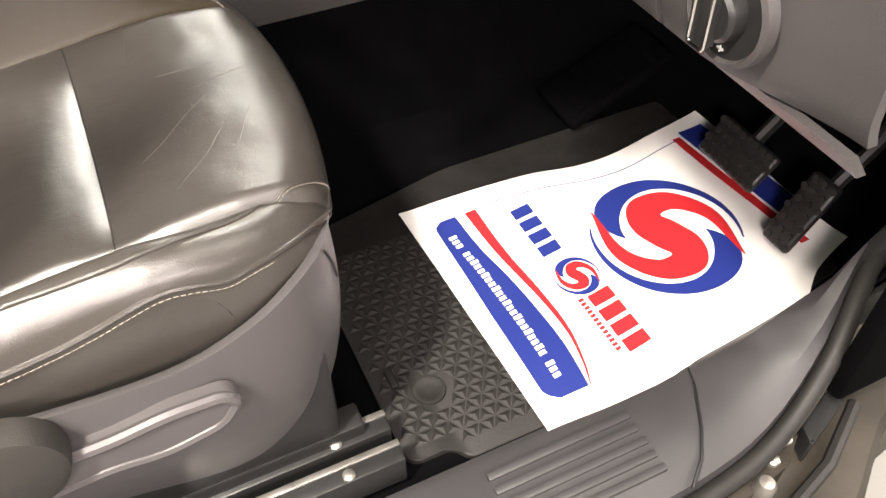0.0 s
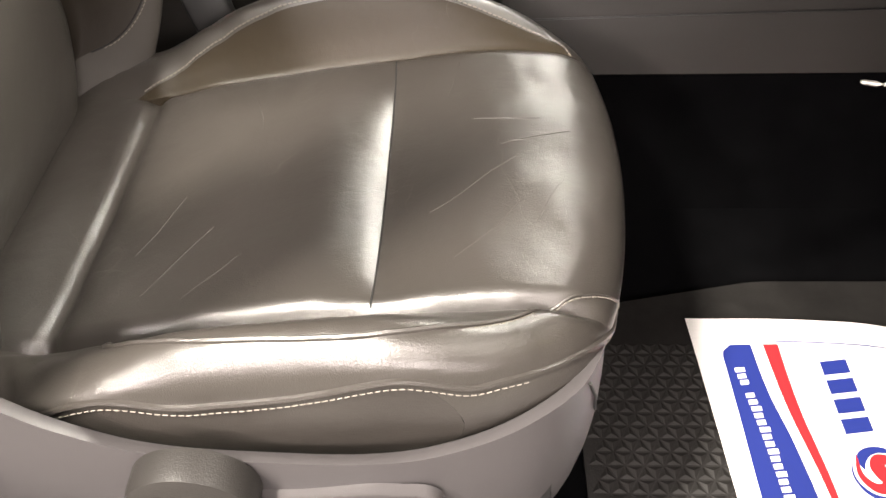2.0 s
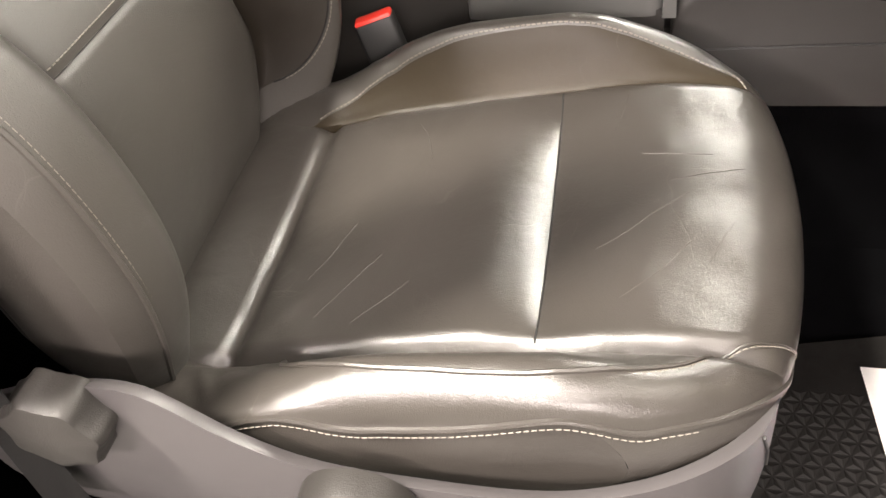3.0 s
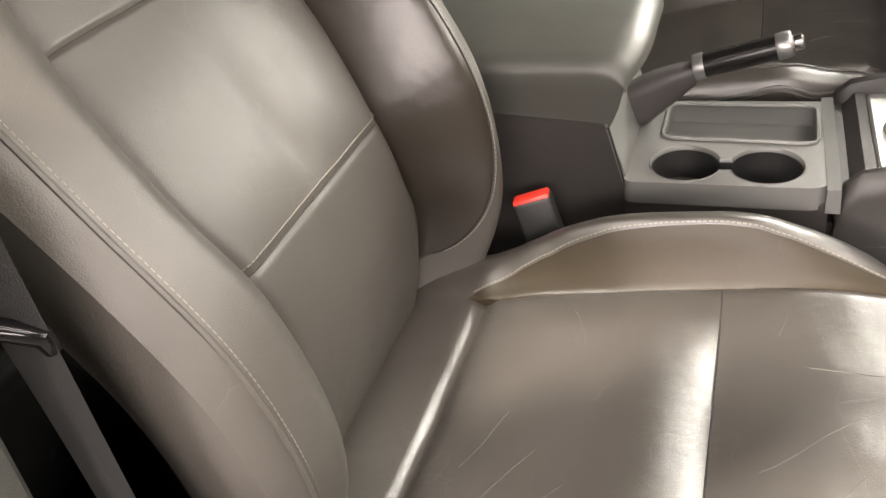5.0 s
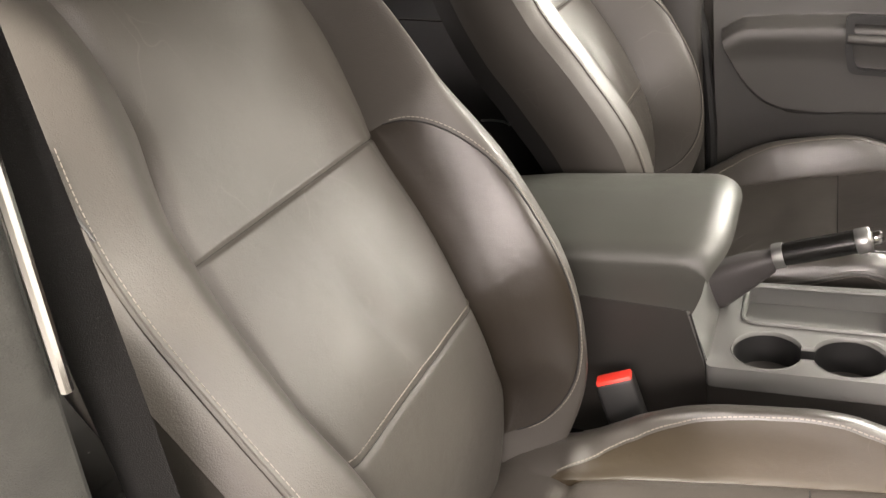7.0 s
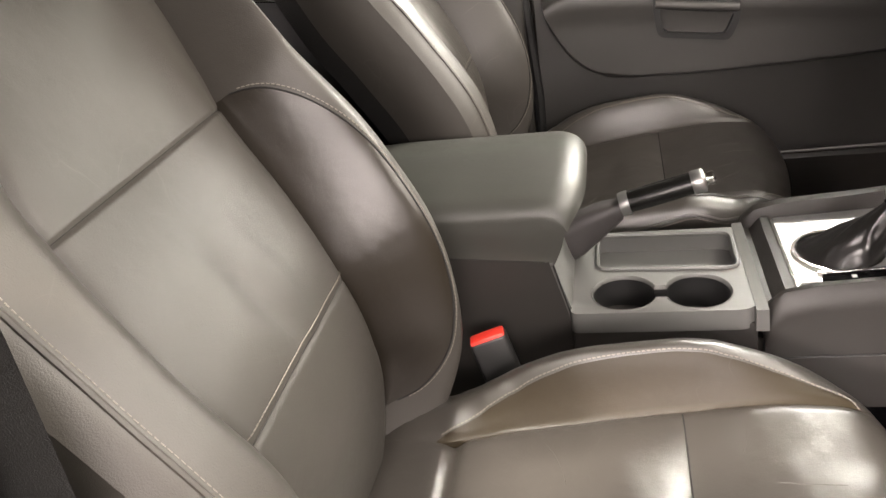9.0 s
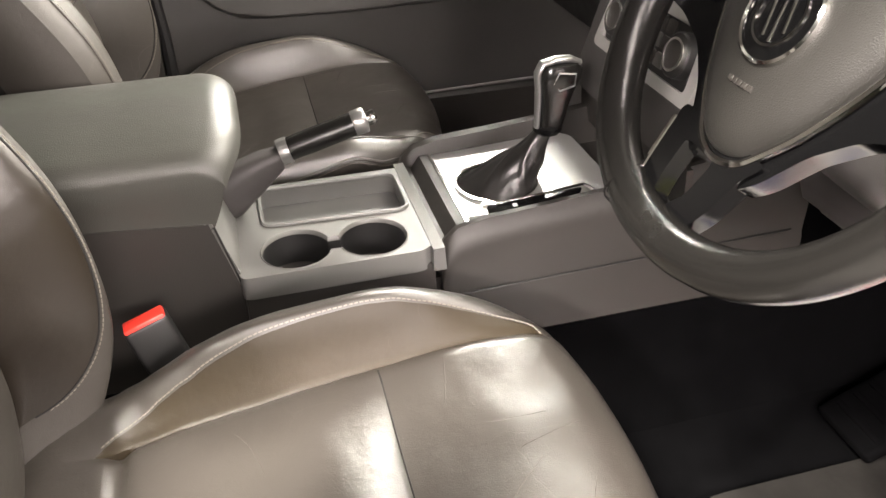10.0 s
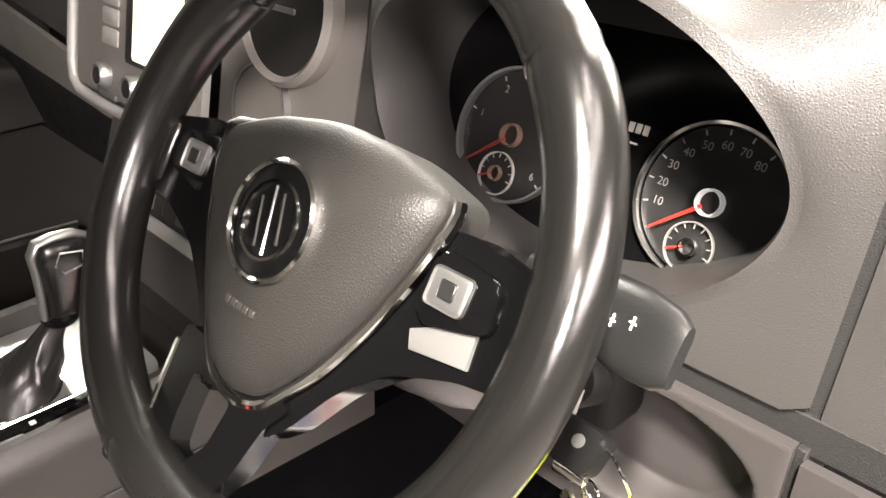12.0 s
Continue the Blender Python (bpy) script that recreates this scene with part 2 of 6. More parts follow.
def prism(bm, outline, put, d0, d1, bevel=0.003, seg=2):
    """An outline of (a, b) pairs, pushed from depth d0 to d1; put(a, b, d) gives the place."""
    lo = [bm.verts.new(put(a, b, d0)) for a, b in outline]
    hi = [bm.verts.new(put(a, b, d1)) for a, b in outline]
    n = len(outline)
    fs = [bm.faces.new(lo[::-1]), bm.faces.new(hi)]
    fs += [bm.faces.new((lo[i], lo[(i + 1) % n], hi[(i + 1) % n], hi[i])) for i in range(n)]
    if bevel:
        es = list(fs[1].edges)
        bmesh.ops.bevel(bm, geom=es, offset=bevel, segments=seg, profile=0.5, affect="EDGES")


def lathe(bm, profile, put, seg=32):
    """A profile of (radius, depth) pairs turned round; put(a, b, d) gives the place."""
    rows = [[put(r * math.cos(k), r * math.sin(k), d) for k in [2 * math.pi * j / seg for j in range(seg)]] for r, d in profile]
    vs = grid(bm, rows, close_v=True)
    if profile[0][0] > 1e-5:
        cap(bm, vs[0][::-1])
    if profile[-1][0] > 1e-5:
        cap(bm, vs[-1])


def ring(bm, profile, put, seg=40):
    """A closed profile of (radius, depth) turned into a ring."""
    rows = [[put(r * math.cos(k), r * math.sin(k), d) for k in [2 * math.pi * j / seg for j in range(seg)]] for r, d in profile]
    grid(bm, rows, close_u=True, close_v=True)


def rounded(points, r, n=5):
    """Rounds the corners of a closed outline of pairs."""
    out = []
    for i, p in enumerate(points):
        a, b, c = Vector(points[i - 1]), Vector(p), Vector(points[(i + 1) % len(points)])
        d0, d1 = (a - b), (c - b)
        k = min(r, d0.length * 0.45, d1.length * 0.45)
        s, e = b + d0.normalized() * k, b + d1.normalized() * k
        for j in range(n + 1):
            t = j / n
            q = s * (1 - t) ** 2 + b * 2 * t * (1 - t) + e * t * t
            out.append((q.x, q.y))
    return out


def spline(keys, t):
    """Smooth value between (place, value) keys."""
    if t <= keys[0][0]:
        return keys[0][1]
    for i in range(len(keys) - 1):
        (a, va), (b, vb) = keys[i], keys[i + 1]
        if t <= b:
            m0 = (vb - keys[i - 1][1]) / (b - keys[i - 1][0]) if i else (vb - va) / (b - a)
            m1 = (keys[i + 2][1] - va) / (keys[i + 2][0] - a) if i + 2 < len(keys) else (vb - va) / (b - a)
            h, s = b - a, (t - a) / (b - a)
            return (2 * s ** 3 - 3 * s * s + 1) * va + (s ** 3 - 2 * s * s + s) * h * m0 + (3 * s * s - 2 * s ** 3) * vb + (s ** 3 - s * s) * h * m1
    return keys[-1][1]


def bell(x, w):
    return math.exp(-(x / w) ** 2)


def step(a, b, x):
    t = min(1, max(0, (x - a) / (b - a)))
    return t * t * (3 - 2 * t)


def XY(x0, y0, z0=0):
    return lambda a, b, d: Vector((x0 + a, y0 + b, z0 + d))


def frame_on(origin, right, up):
    """Places on a tilted face: a to the right, b up, d out towards the viewer."""
    o, r, u = Vector(origin), Vector(right).normalized(), Vector(up).normalized()
    n = r.cross(u)
    return lambda a, b, d: o + r * a + u * b + n * d


# ---- the seats ----
CUSHION = [(0.0, (-0.39, 0.28)), (0.06, (-0.340, 0.304)), (0.15, (-0.265, 0.309)), (0.30, (-0.155, 0.332)), (0.50, (0.0, 0.355)), (0.65, (0.09, 0.365)),
           (0.78, (0.155, 0.363)), (0.85, (0.187, 0.348)), (0.90, (0.200, 0.322)), (0.95, (0.182, 0.290)), (1.0, (0.140, 0.240))]
CUSHION_X = [(a, p[0]) for a, p in CUSHION]
CUSHION_Z = [(a, p[1]) for a, p in CUSHION]
CREST = [(-0.36, 0.0), (-0.27, 0.018), (-0.20, 0.042), (-0.13, 0.060), (-0.05, 0.060), (0.02, 0.054), (0.06, 0.040), (0.10, 0.022), (0.15, 0.006), (0.20, 0.0)]
EDGE, SEAM_Y = 0.243, 0.169
NEAR_PIPING = [(0.0, (0.20, 0.2425)), (0.40, (0.52, 0.2425)), (0.58, (0.74, 0.2425)), (0.67, (0.823, 0.240)), (0.74, (0.834, 0.230)), (0.81, (0.852, 0.211)), (0.87, (0.884, 0.177)), (0.92, (0.910, 0.140)), (1.0, (0.925, 0.0))]
CREST_PIPING = [(0.0, (0.235, -0.172)), (0.05, (0.252, -0.195)), (0.15, (0.31, -0.208)), (0.30, (0.40, -0.217)), (0.58, (0.57, -0.218)), (0.78, (0.714, -0.191)), (0.88, (0.783, -0.165)), (1.0, (0.925, -0.131))]


def cushion(a, y):
    """A place on the top of the seat cushion."""
    w = abs(y)
    xp, zp = spline(CUSHION_X, a), spline(CUSHION_Z, a)
    f = max(0.02, 1 - (w / 0.2515) ** 8) ** 0.125
    x = -0.33 + (xp + 0.33) * f if xp > -0.33 else xp
    roll = 1 - step(0.80, 0.90, a)
    hb = spline(CREST, x) * roll
    if y < 0:
        hb *= 0.60
    z = zp
    if w <= SEAM_Y:
        t = w / SEAM_Y
        z -= 0.006 * (1 - t * t) * roll
        z += 0.008 * roll * (1 - t ** 6) * bell(x + 0.13, 0.09) * 0.6
        z += 0.0016 * (noise.noise(Vector((x * 17 + y * 6, y * 13, 5.2))) - 0.3) * roll * (1 - t ** 4)
        z -= 0.012 * roll * (1 - t ** 3) * (max(0, 1 + x / 0.052) ** 2.8 if x < 0 else 1 - step(-0.02, 0.11, x))
        z -= 0.009 * bell(x + 0.262, 0.011) * roll
        z += 0.004 * bell(x + 0.06, 0.03) * roll * (1 - t ** 8)
    else:
        t = (w - SEAM_Y) / (EDGE - SEAM_Y)
        if t < 0.55:
            z += hb * step(0, 0.55, t)
        else:
            k = (t - 0.55) / 0.45
            lowest = 0.2 if y > 0 else 0.5
            z += hb * (lowest + (1 - lowest) * math.sqrt(max(0, 1 - k * k))) - 0.006 * (1 - math.sqrt(max(0, 1 - k ** 2.4)))
            if y < 0:
                z -= 0.027 * step(-0.19, -0.12, x) * (1 - step(-0.06, 0.10, x)) * (1 - math.sqrt(max(0, 1 - k * k)))
    z -= (0.006 if y > 0 else 0.012) * bell(w - SEAM_Y, 0.006) * roll * step(-0.33, -0.25, x)
    x += (0.013 - 0.67 * (y - 0.05) ** 2) * step(0.5, 0.85, a)
    p = Vector((x, y, z))
    n1 = noise.noise(Vector((x * 14, y * 14, 3.1))) * 0.0022 + noise.noise(Vector((x * 45, y * 30, 7.7))) * 0.0008
    folds = noise.noise(Vector((x * 60 + y * 40, y * 8, 1.3))) * 0.0032 * bell(w - 0.2, 0.03) * bell(x + 0.25, 0.09)
    return p + Vector((0, 0, n1 + folds))


BACK = [(0.0, (-0.350, 0.285)), (0.06, (-0.340, 0.335)), (0.18, (-0.332, 0.430)), (0.32, (-0.352, 0.535)), (0.45, (-0.402, 0.63)), (0.58, (-0.461, 0.724)),
        (0.72, (-0.518, 0.83)), (0.84, (-0.558, 0.908)), (0.90, (-0.578, 0.938)), (0.94, (-0.602, 0.950)), (0.97, (-0.635, 0.950)), (1.0, (-0.665, 0.930))]
BACK_X = [(a, p[0]) for a, p in BACK]
BACK_Z = [(a, p[1]) for a, p in BACK]
INNER = {-1: [(0.285, -0.135), (0.34, -0.120), (0.40, -0.107), (0.535, -0.104), (0.60, -0.114), (0.66, -0.110), (0.724, -0.097), (0.755, -0.092), (0.79, -0.076), (0.83, -0.056), (0.88, -0.044), (0.93, -0.040), (0.97, -0.035)],
         1: [(0.285, 0.178), (0.34, 0.195), (0.40, 0.200), (0.456, 0.188), (0.535, 0.186), (0.60, 0.200), (0.66, 0.214), (0.724, 0.227), (0.757, 0.243), (0.81, 0.262), (0.87, 0.268), (0.92, 0.250), (0.97, 0.205)]}
OUTER = {-1: [(0.285, -0.195), (0.36, -0.222), (0.48, -0.236), (0.60, -0.238), (0.70, -0.236), (0.79, -0.220), (0.87, -0.182), (0.92, -0.146), (0.955, -0.107), (0.97, -0.085)],
         1: [(0.285, 0.237), (0.36, 0.257), (0.45, 0.270), (0.557, 0.285), (0.66, 0.295), (0.754, 0.284), (0.852, 0.288), (0.918, 0.286), (0.955, 0.262), (0.97, 0.238)]}
BOLSTER = [(0.285, 0.050), (0.36, 0.072), (0.45, 0.088), (0.60, 0.092), (0.70, 0.086), (0.78, 0.080), (0.85, 0.066), (0.91, 0.040), (0.95, 0.012), (0.97, 0.0)]


def backrest(a, side, t):
    """A place on the front of the backrest. t: 0 to 1 over the middle panel, 1 to 2 over the bolster, 2 to 3 round the side."""
    x, z = spline(BACK_X, a), spline(BACK_Z, a)
    e = 0.004
    tx, tz = spline(BACK_X, min(1, a + e)) - spline(BACK_X, max(0, a - e)), spline(BACK_Z, min(1, a + e)) - spline(BACK_Z, max(0, a - e))
    k = math.hypot(tx, tz)
    nx, nz = tz / k, -tx / k
    left, right, edge, db = spline(INNER[-1], z), spline(INNER[1], z), spline(OUTER[side], z), spline(BOLSTER, z)
    mid, wi = (left + right) / 2, (right - left) / 2
    wo = abs(edge - mid)
    db *= 0.80 if side < 0 else 1.0
    top = 1 - step(0.86, 0.95, a)
    if t <= 1:
        y = t * wi
        d = 0.008 * (1 - t ** 4) * (0.6 + 0.4 * bell(z - 0.64, 0.08)) * top - 0.006 * top * (1 - t * t)
        d -= top * (0.0030 * bell(z - 0.724, 0.0022) + 0.0014 * bell(z - 0.535, 0.0040))
        d += 0.0034 * bell((side * y - 0.025) + (z - 0.62) * 0.20, 0.022) * bell(z - 0.61, 0.055)
        d -= 0.0040 * bell((side * y + 0.012) + (z - 0.62) * 0.20, 0.013) * bell(z - 0.60, 0.05)
    elif t <= 2:
        q = t - 1
        y = wi + (wo - wi) * q
        d = db * (step(-0.08, 0.52, q) ** 0.8 if q < 0.52 else 0.86 + 0.14 * math.cos((q - 0.52) / 0.48 * math.pi * 0.5)) - (0.014 * max(0, (q - 0.8) / 0.2) ** 2)
    else:
        q = t - 2
        y = wo + 0.010 * math.sin(q * math.pi) - 0.02 * q
        d = db * 0.86 - 0.014 - (0.08 + 0.38 * db) * q
    d -= 0.012 * bell((t - 1) * (wo - wi), 0.008) * top
    d += noise.noise(Vector((x * 12, side * y * 12, z * 12))) * 0.0022
    return Vector((x + nx * d, mid + side * y, z + nz * d))


def inset_edge(a):
    """The outer edge of the brown inset on the inner cushion bolster."""
    k = (a - 0.125) / 0.70
    return SEAM_Y + (0.033 * math.sin(math.pi * k) ** 0.5 if 0 < k < 1 else 0)


def back_inset(a):
    """The outer edge of the brown inset on a backrest bolster."""
    k = (0.588 - a) / 0.52
    return 1.0 + (0.50 * math.sin(math.pi * k) ** 0.5 if 0 < k < 1 else 0)


def stitches(bm, pts, pitch=0.0055, r=0.0007, lift=0.0006):
    """Short threads along a line of places."""
    pts = [Vector(p) for p in pts]
    run, left = [], 0.0
    for p, q in zip(pts, pts[1:]):
        seg = q - p
        while left < seg.length:
            run.append((p + seg.normalized() * left, seg.normalized()))
            left += pitch
        left -= seg.length
    for p, d in run:
        o = p + Vector((0, 0, lift))
        tube(bm, [o - d * pitch * 0.34, o + d * pitch * 0.34], r, 4)


def seat_trim_line(s):
    """The outline of the plastic cover round the seat's foot: place, upper edge, lower edge."""
    keys = [(0.0, (-0.43, -0.266, 0.36, 0.17)), (0.1, (-0.34, -0.268, 0.395, 0.14)), (0.18, (-0.265, -0.269, 0.402, 0.12)), (0.26, (-0.205, -0.269, 0.352, 0.11)), (0.33, (-0.155, -0.268, 0.322, 0.11)),
            (0.45, (-0.08, -0.266, 0.306, 0.10)), (0.6, (0.02, -0.264, 0.302, 0.07)), (0.7, (0.084, -0.256, 0.316, 0.055)), (0.78, (0.130, -0.240, 0.333, 0.05)),
            (0.85, (0.160, -0.210, 0.336, 0.05)), (0.92, (0.178, -0.150, 0.322, 0.06)), (1.0, (0.186, 0.0, 0.300, 0.07))]
    return [spline([(k, v[i]) for k, v in keys], s) for i in range(4)]


def make_seat(inset, back_leather, label):
    seat = thing("front_seat", (0, 0, 0), label, "car seat", "front seats")
    A = sorted([i / 96 for i in range(97)] + [c + 0.0023 * k for c in (0.153, 0.5007) for k in range(-7, 8)])
    near = [-EDGE + (EDGE - SEAM_Y) * i / 22 for i in range(23)]
    mid = [-SEAM_Y + 2 * SEAM_Y * i / 54 for i in range(55)]
    for name, ys in (("cushion_bolster", near), ("cushion_panel", mid), ("cushion_bolster", [-y for y in near])):
        bm = bmesh.new()
        if ys[0] > 0:
            grid(bm, [[cushion(a, inset_edge(a) + (EDGE - inset_edge(a)) * j / 20) for j in range(21)] for a in A])
        else:
            grid(bm, [[cushion(a, y) for y in ys] for a in A])
        p = part(name, bm, LEATHER, seat)
        if name == "cushion_panel":
            bm = bmesh.new()
            stitches(bm, [cushion(0.15 + 0.002, y) + Vector((0.012, 0, 0)) for y in mid[2:-2]])
            part("stitching", bm, STITCH, p, "pale stitching along the rear seam")["kind"] = "stuff"
            bm = bmesh.new()
            tube(bm, [cushion(0.5002, y) for y in mid[1:-1]], 0.0009, 6)
            part("cross_seam", bm, WEB, p, "dark sewn seam")
            bm = bmesh.new()
            rnd = random.Random(5 if inset is LEATHER_BROWN else 9)
            for a0, y0, turn, n in ((0.56, -0.06, 25, 26), (0.60, -0.12, 40, 22), (0.66, 0.02, 15, 20), (0.62, 0.06, -10, 18), (0.72, -0.08, 60, 14), (0.25, -0.13, 55, 20), (0.22, -0.08, 62, 18), (0.30, -0.14, 48, 14), (0.58, 0.10, 70, 14), (0.34, 0.07, 100, 16)):
                a, y, k, line = a0, y0, radians(turn), []
                for i in range(n):
                    line.append(cushion(a, y))
                    a, y, k = a + 0.0062 * math.cos(k), y + 0.0045 * math.sin(k), k + rnd.uniform(-0.07, 0.07)
                r = 0.00036 if inset is LEATHER_BROWN else 0.0002
                tube(bm, line, [0.0001] + [r] * (n - 2) + [0.0001], 4)
            part("creases", bm, CREASED, p, "fine pale creases in the leather")["kind"] = "stuff"
        else:
            s = -1 if ys[0] < 0 else 1
            bm = bmesh.new()
            line = []
            for i in range(90):
                if s < 0:
                    a, y = [spline([(q, w[n]) for q, w in NEAR_PIPING], i / 89) for n in (0, 1)]
                else:
                    a = 0.17 + (0.90 - 0.17) * i / 89
                    y = EDGE - 0.002 - 0.018 * step(0.72, 0.9, a)
                line.append(cushion(a, s * y))
            tube(bm, line, 0.0024, 6)
            if s < 0:
                crest = [cushion(*[spline([(q, w[n]) for q, w in CREST_PIPING], i / 89) for n in (0, 1)]) + Vector((0, 0, 0.0006)) for i in range(90)]
                tube(bm, crest, [0.0021 - 0.0011 * step(66, 80, i) for i in range(90)], 6)
            part("piping", bm, LEATHER, p, "rolled leather piping")
            bm = bmesh.new()
            stitches(bm, [q + Vector((0, s * 0.0022, -0.0065)) for q in line], r=0.00055)
            if s > 0:
                inner = [cushion(0.135 + 0.69 * i / 89, inset_edge(0.135 + 0.69 * i / 89) + 0.0015) for i in range(90)]
            else:
                inner = [q + Vector((0, -0.0035, -0.0004)) for q in crest[64:]]
            stitches(bm, inner, r=0.0009 if s > 0 else 0.0005, lift=0.0012)
            part("stitching", bm, STITCH, p, "pale double stitching")["kind"] = "stuff"
            if s > 0:
                bm = bmesh.new()
                grid(bm, [[cushion(a, SEAM_Y + (inset_edge(a) - SEAM_Y) * q / 12) for q in range(13)] for a in A])
                part("bolster_inset", bm, inset, p, "stitched inset leather")
    # leather sides under the bolsters
    for s in (-1, 1):
        bm = bmesh.new()
        rows = []
        for a in A[4::2]:
            p = cushion(a, s * EDGE)
            low = min(p.z - 0.004, 0.255)
            puff = 0.004 * (1 - step(0.35, 0.85, a))
            rows.append([Vector((p.x, s * (EDGE + puff * math.sin(math.pi * k / 8) - 0.005 * k / 8), p.z + (low - p.z) * k / 8)) for k in range(9)])
        grid(bm, rows)
        part("cushion_side", bm, LEATHER, seat)
    # backrest
    T = [i / 26 for i in range(27)]
    AB = sorted([i / 100 for i in range(101)] + [c + 0.0017 * k for c in (0.32, 0.58) for k in range(-9, 10) if k])
    bm = bmesh.new()
    grid(bm, [[backrest(a, s, t) for s, t in [(-1, t) for t in T[:0:-1]] + [(1, t) for t in T]] for a in AB])
    panel = part("backrest_panel", bm, LEATHER_BACK, seat)
    bm = bmesh.new()
    for z0 in (0.535, 0.724):
        a0 = min(AB, key=lambda a: abs(spline(BACK_Z, a) - z0))
        seam = bmesh.new()
        tube(seam, [backrest(a0, s, t) for s, t in [(-1, t) for t in T[-1:0:-1]] + [(1, t) for t in T]], 0.0005, 6)
        part("cross_seam", seam, WEB, panel, "dark sewn seam")
    for z0 in (0.535,):
        a0 = min(AB, key=lambda a: abs(spline(BACK_Z, a) - z0 - 0.007))
        stitches(bm, [backrest(a0, s, t) + Vector((0.0012, 0, 0)) for s, t in [(-1, t) for t in T[-2:0:-1]] + [(1, t) for t in T[:-1]]])
    part("stitching", bm, STITCH, panel, "pale stitching across the lower back")["kind"] = "stuff"
    for s in (-1, 1):
        inner = back_inset if s > 0 else (lambda a: 1.0)
        bm = bmesh.new()
        grid(bm, [[backrest(a, s, inner(a) + (2 - inner(a)) * t) for t in T] for a in AB])
        b = part("backrest_bolster", bm, LEATHER_BACK, seat)
        if s < 0:
            outer = [backrest(0.02 + 0.70 * i / 70, s, 1.82) for i in range(71)]
            bm = bmesh.new()
            tube(bm, outer, 0.0026, 6)
            part("piping", bm, LEATHER_BACK, b, "rolled leather piping")
            bm = bmesh.new()
            tube(bm, [backrest(0.06 + 0.50 * i / 60, s, 1.0 + 0.03 * bell(i / 60, 0.3)) + Vector((0.0015, 0, 0.001)) for i in range(61)], [0.0005 + 0.0014 * math.sin(math.pi * i / 60) ** 0.5 for i in range(61)], 6)
            part("inner_piping", bm, LEATHER_BACK, b, "narrow piping beside the middle panel")
            bm = bmesh.new()
            stitches(bm, [q + Vector((0.001, 0.0055, 0.001)) for q in outer], r=0.00045)
            stitches(bm, [q + Vector((-0.004, -0.0045, -0.001)) for q in outer], r=0.00055)
        else:
            bm = bmesh.new()
            stitches(bm, [backrest(0.584 - 0.510 * i / 89, s, back_inset(0.584 - 0.510 * i / 89) + 0.02) + Vector((0.0012, 0, 0.0005)) for i in range(90)])
        part("stitching", bm, STITCH, b, "pale stitching")["kind"] = "stuff"
        if s > 0:
            bm = bmesh.new()
            tube(bm, [backrest(0.586 - 0.515 * i / 89, s, back_inset(0.586 - 0.515 * i / 89)) for i in range(90)], 0.0011, 6)
            part("inset_seam", bm, WEB, b, "dark sewn seam")
            bm = bmesh.new()
            grid(bm, [[backrest(a, s, 1 + (back_inset(a) - 1) * q / 14) for q in range(15)] for a in AB])
            part("bolster_inset", bm, back_leather, b, "stitched inset leather")
        bm = bmesh.new()
        grid(bm, [[backrest(a, s, 2 + 0.95 * t) for t in T[::2]] for a in AB])
        part("backrest_side", bm, LEATHER_BACK, seat)
        bm = bmesh.new()
        grid(bm, [[backrest(a, s, 2.95 + 0.05 * t) for t in T[::2]] + [backrest(a, s, 3) + Vector((-0.03, -s * 0.02 * k, -0.02)) for k in (1, 6, 12)] for a in AB])
        part("back_cover", bm, WEB, seat, "black cloth back cover")
    # headrest
    for y in (-0.013, 0.155):
        bm = bmesh.new()
        tube(bm, [(-0.610, y, 0.930), (-0.640, y, 1.02), (-0.655, y, 1.075)], 0.0065, 12)
        part("headrest_post", bm, CHROME, seat, "bright chrome headrest post")
        bm = bmesh.new()
        ring(bm, [(0.007, 0.0), (0.015, 0.0), (0.014, 0.006), (0.007, 0.007)], lambda a, b, d, y=y: Vector((-0.614 + a, y + b, 0.948 + d)), 16)
        part("post_collar", bm, BLACK, seat)
    bm = bmesh.new()
    rbox(bm, (-0.710, -0.060, 1.05), (-0.62, 0.210, 1.15), 0.04, 5)
    part("headrest", bm, LEATHER_BACK, seat)
    # plastic covers, lever and knobs
    N = 70
    for s in (-1, 1):
        bm = bmesh.new()
        rows = []
        for i in range(N + 1):
            x, y, zt, zb = seat_trim_line(i / N)
            zt = zt if s < 0 else min(zt, 0.275)
            row = [(x * 0.985 - 0.004, y * 0.955, zt - 0.006), (x * 0.994 - 0.001, y * 0.982, zt - 0.001)]
            for k in range(13):
                q = k / 12
                bulge = 1.0 + 0.012 * math.sin(math.pi * min(1, q * 1.3)) - 0.13 * q ** 3
                row.append((-0.1 + (x + 0.1) * (1 + (bulge - 1) * 1.2 * step(0.5, 0.8, i / N)), y * bulge, zt + (zb - zt) * q))
            rows.append([Vector((p[0], p[1] * -s, p[2])) for p in row])
        grid(bm, rows)
        part("side_cover", bm, TRIM, seat, "pale grey plastic seat cover")
    bm = bmesh.new()
    tube(bm, [(0.158, -0.216, 0.330), (0.166, -0.206, 0.300), (0.168, -0.205, 0.280)], 0.0013, 6)
    part("cover_joint", bm, BLACK, seat)
    out = rounded([(-0.165, 0.236), (-0.150, 0.262), (-0.105, 0.270), (-0.047, 0.270), (0.0, 0.278), (0.045, 0.276), (0.056, 0.262), (0.040, 0.236), (-0.014, 0.224), (-0.060, 0.232), (-0.110, 0.226)][::-1], 0.016)
    put = lambda a, b, d: Vector((a, -0.272 - d, b))
    bm = bmesh.new()
    prism(bm, out, put, -0.006, 0.0105, 0.005, 3)
    lever = part("height_lever", bm, TRIM, seat, "pale grey plastic height lever")
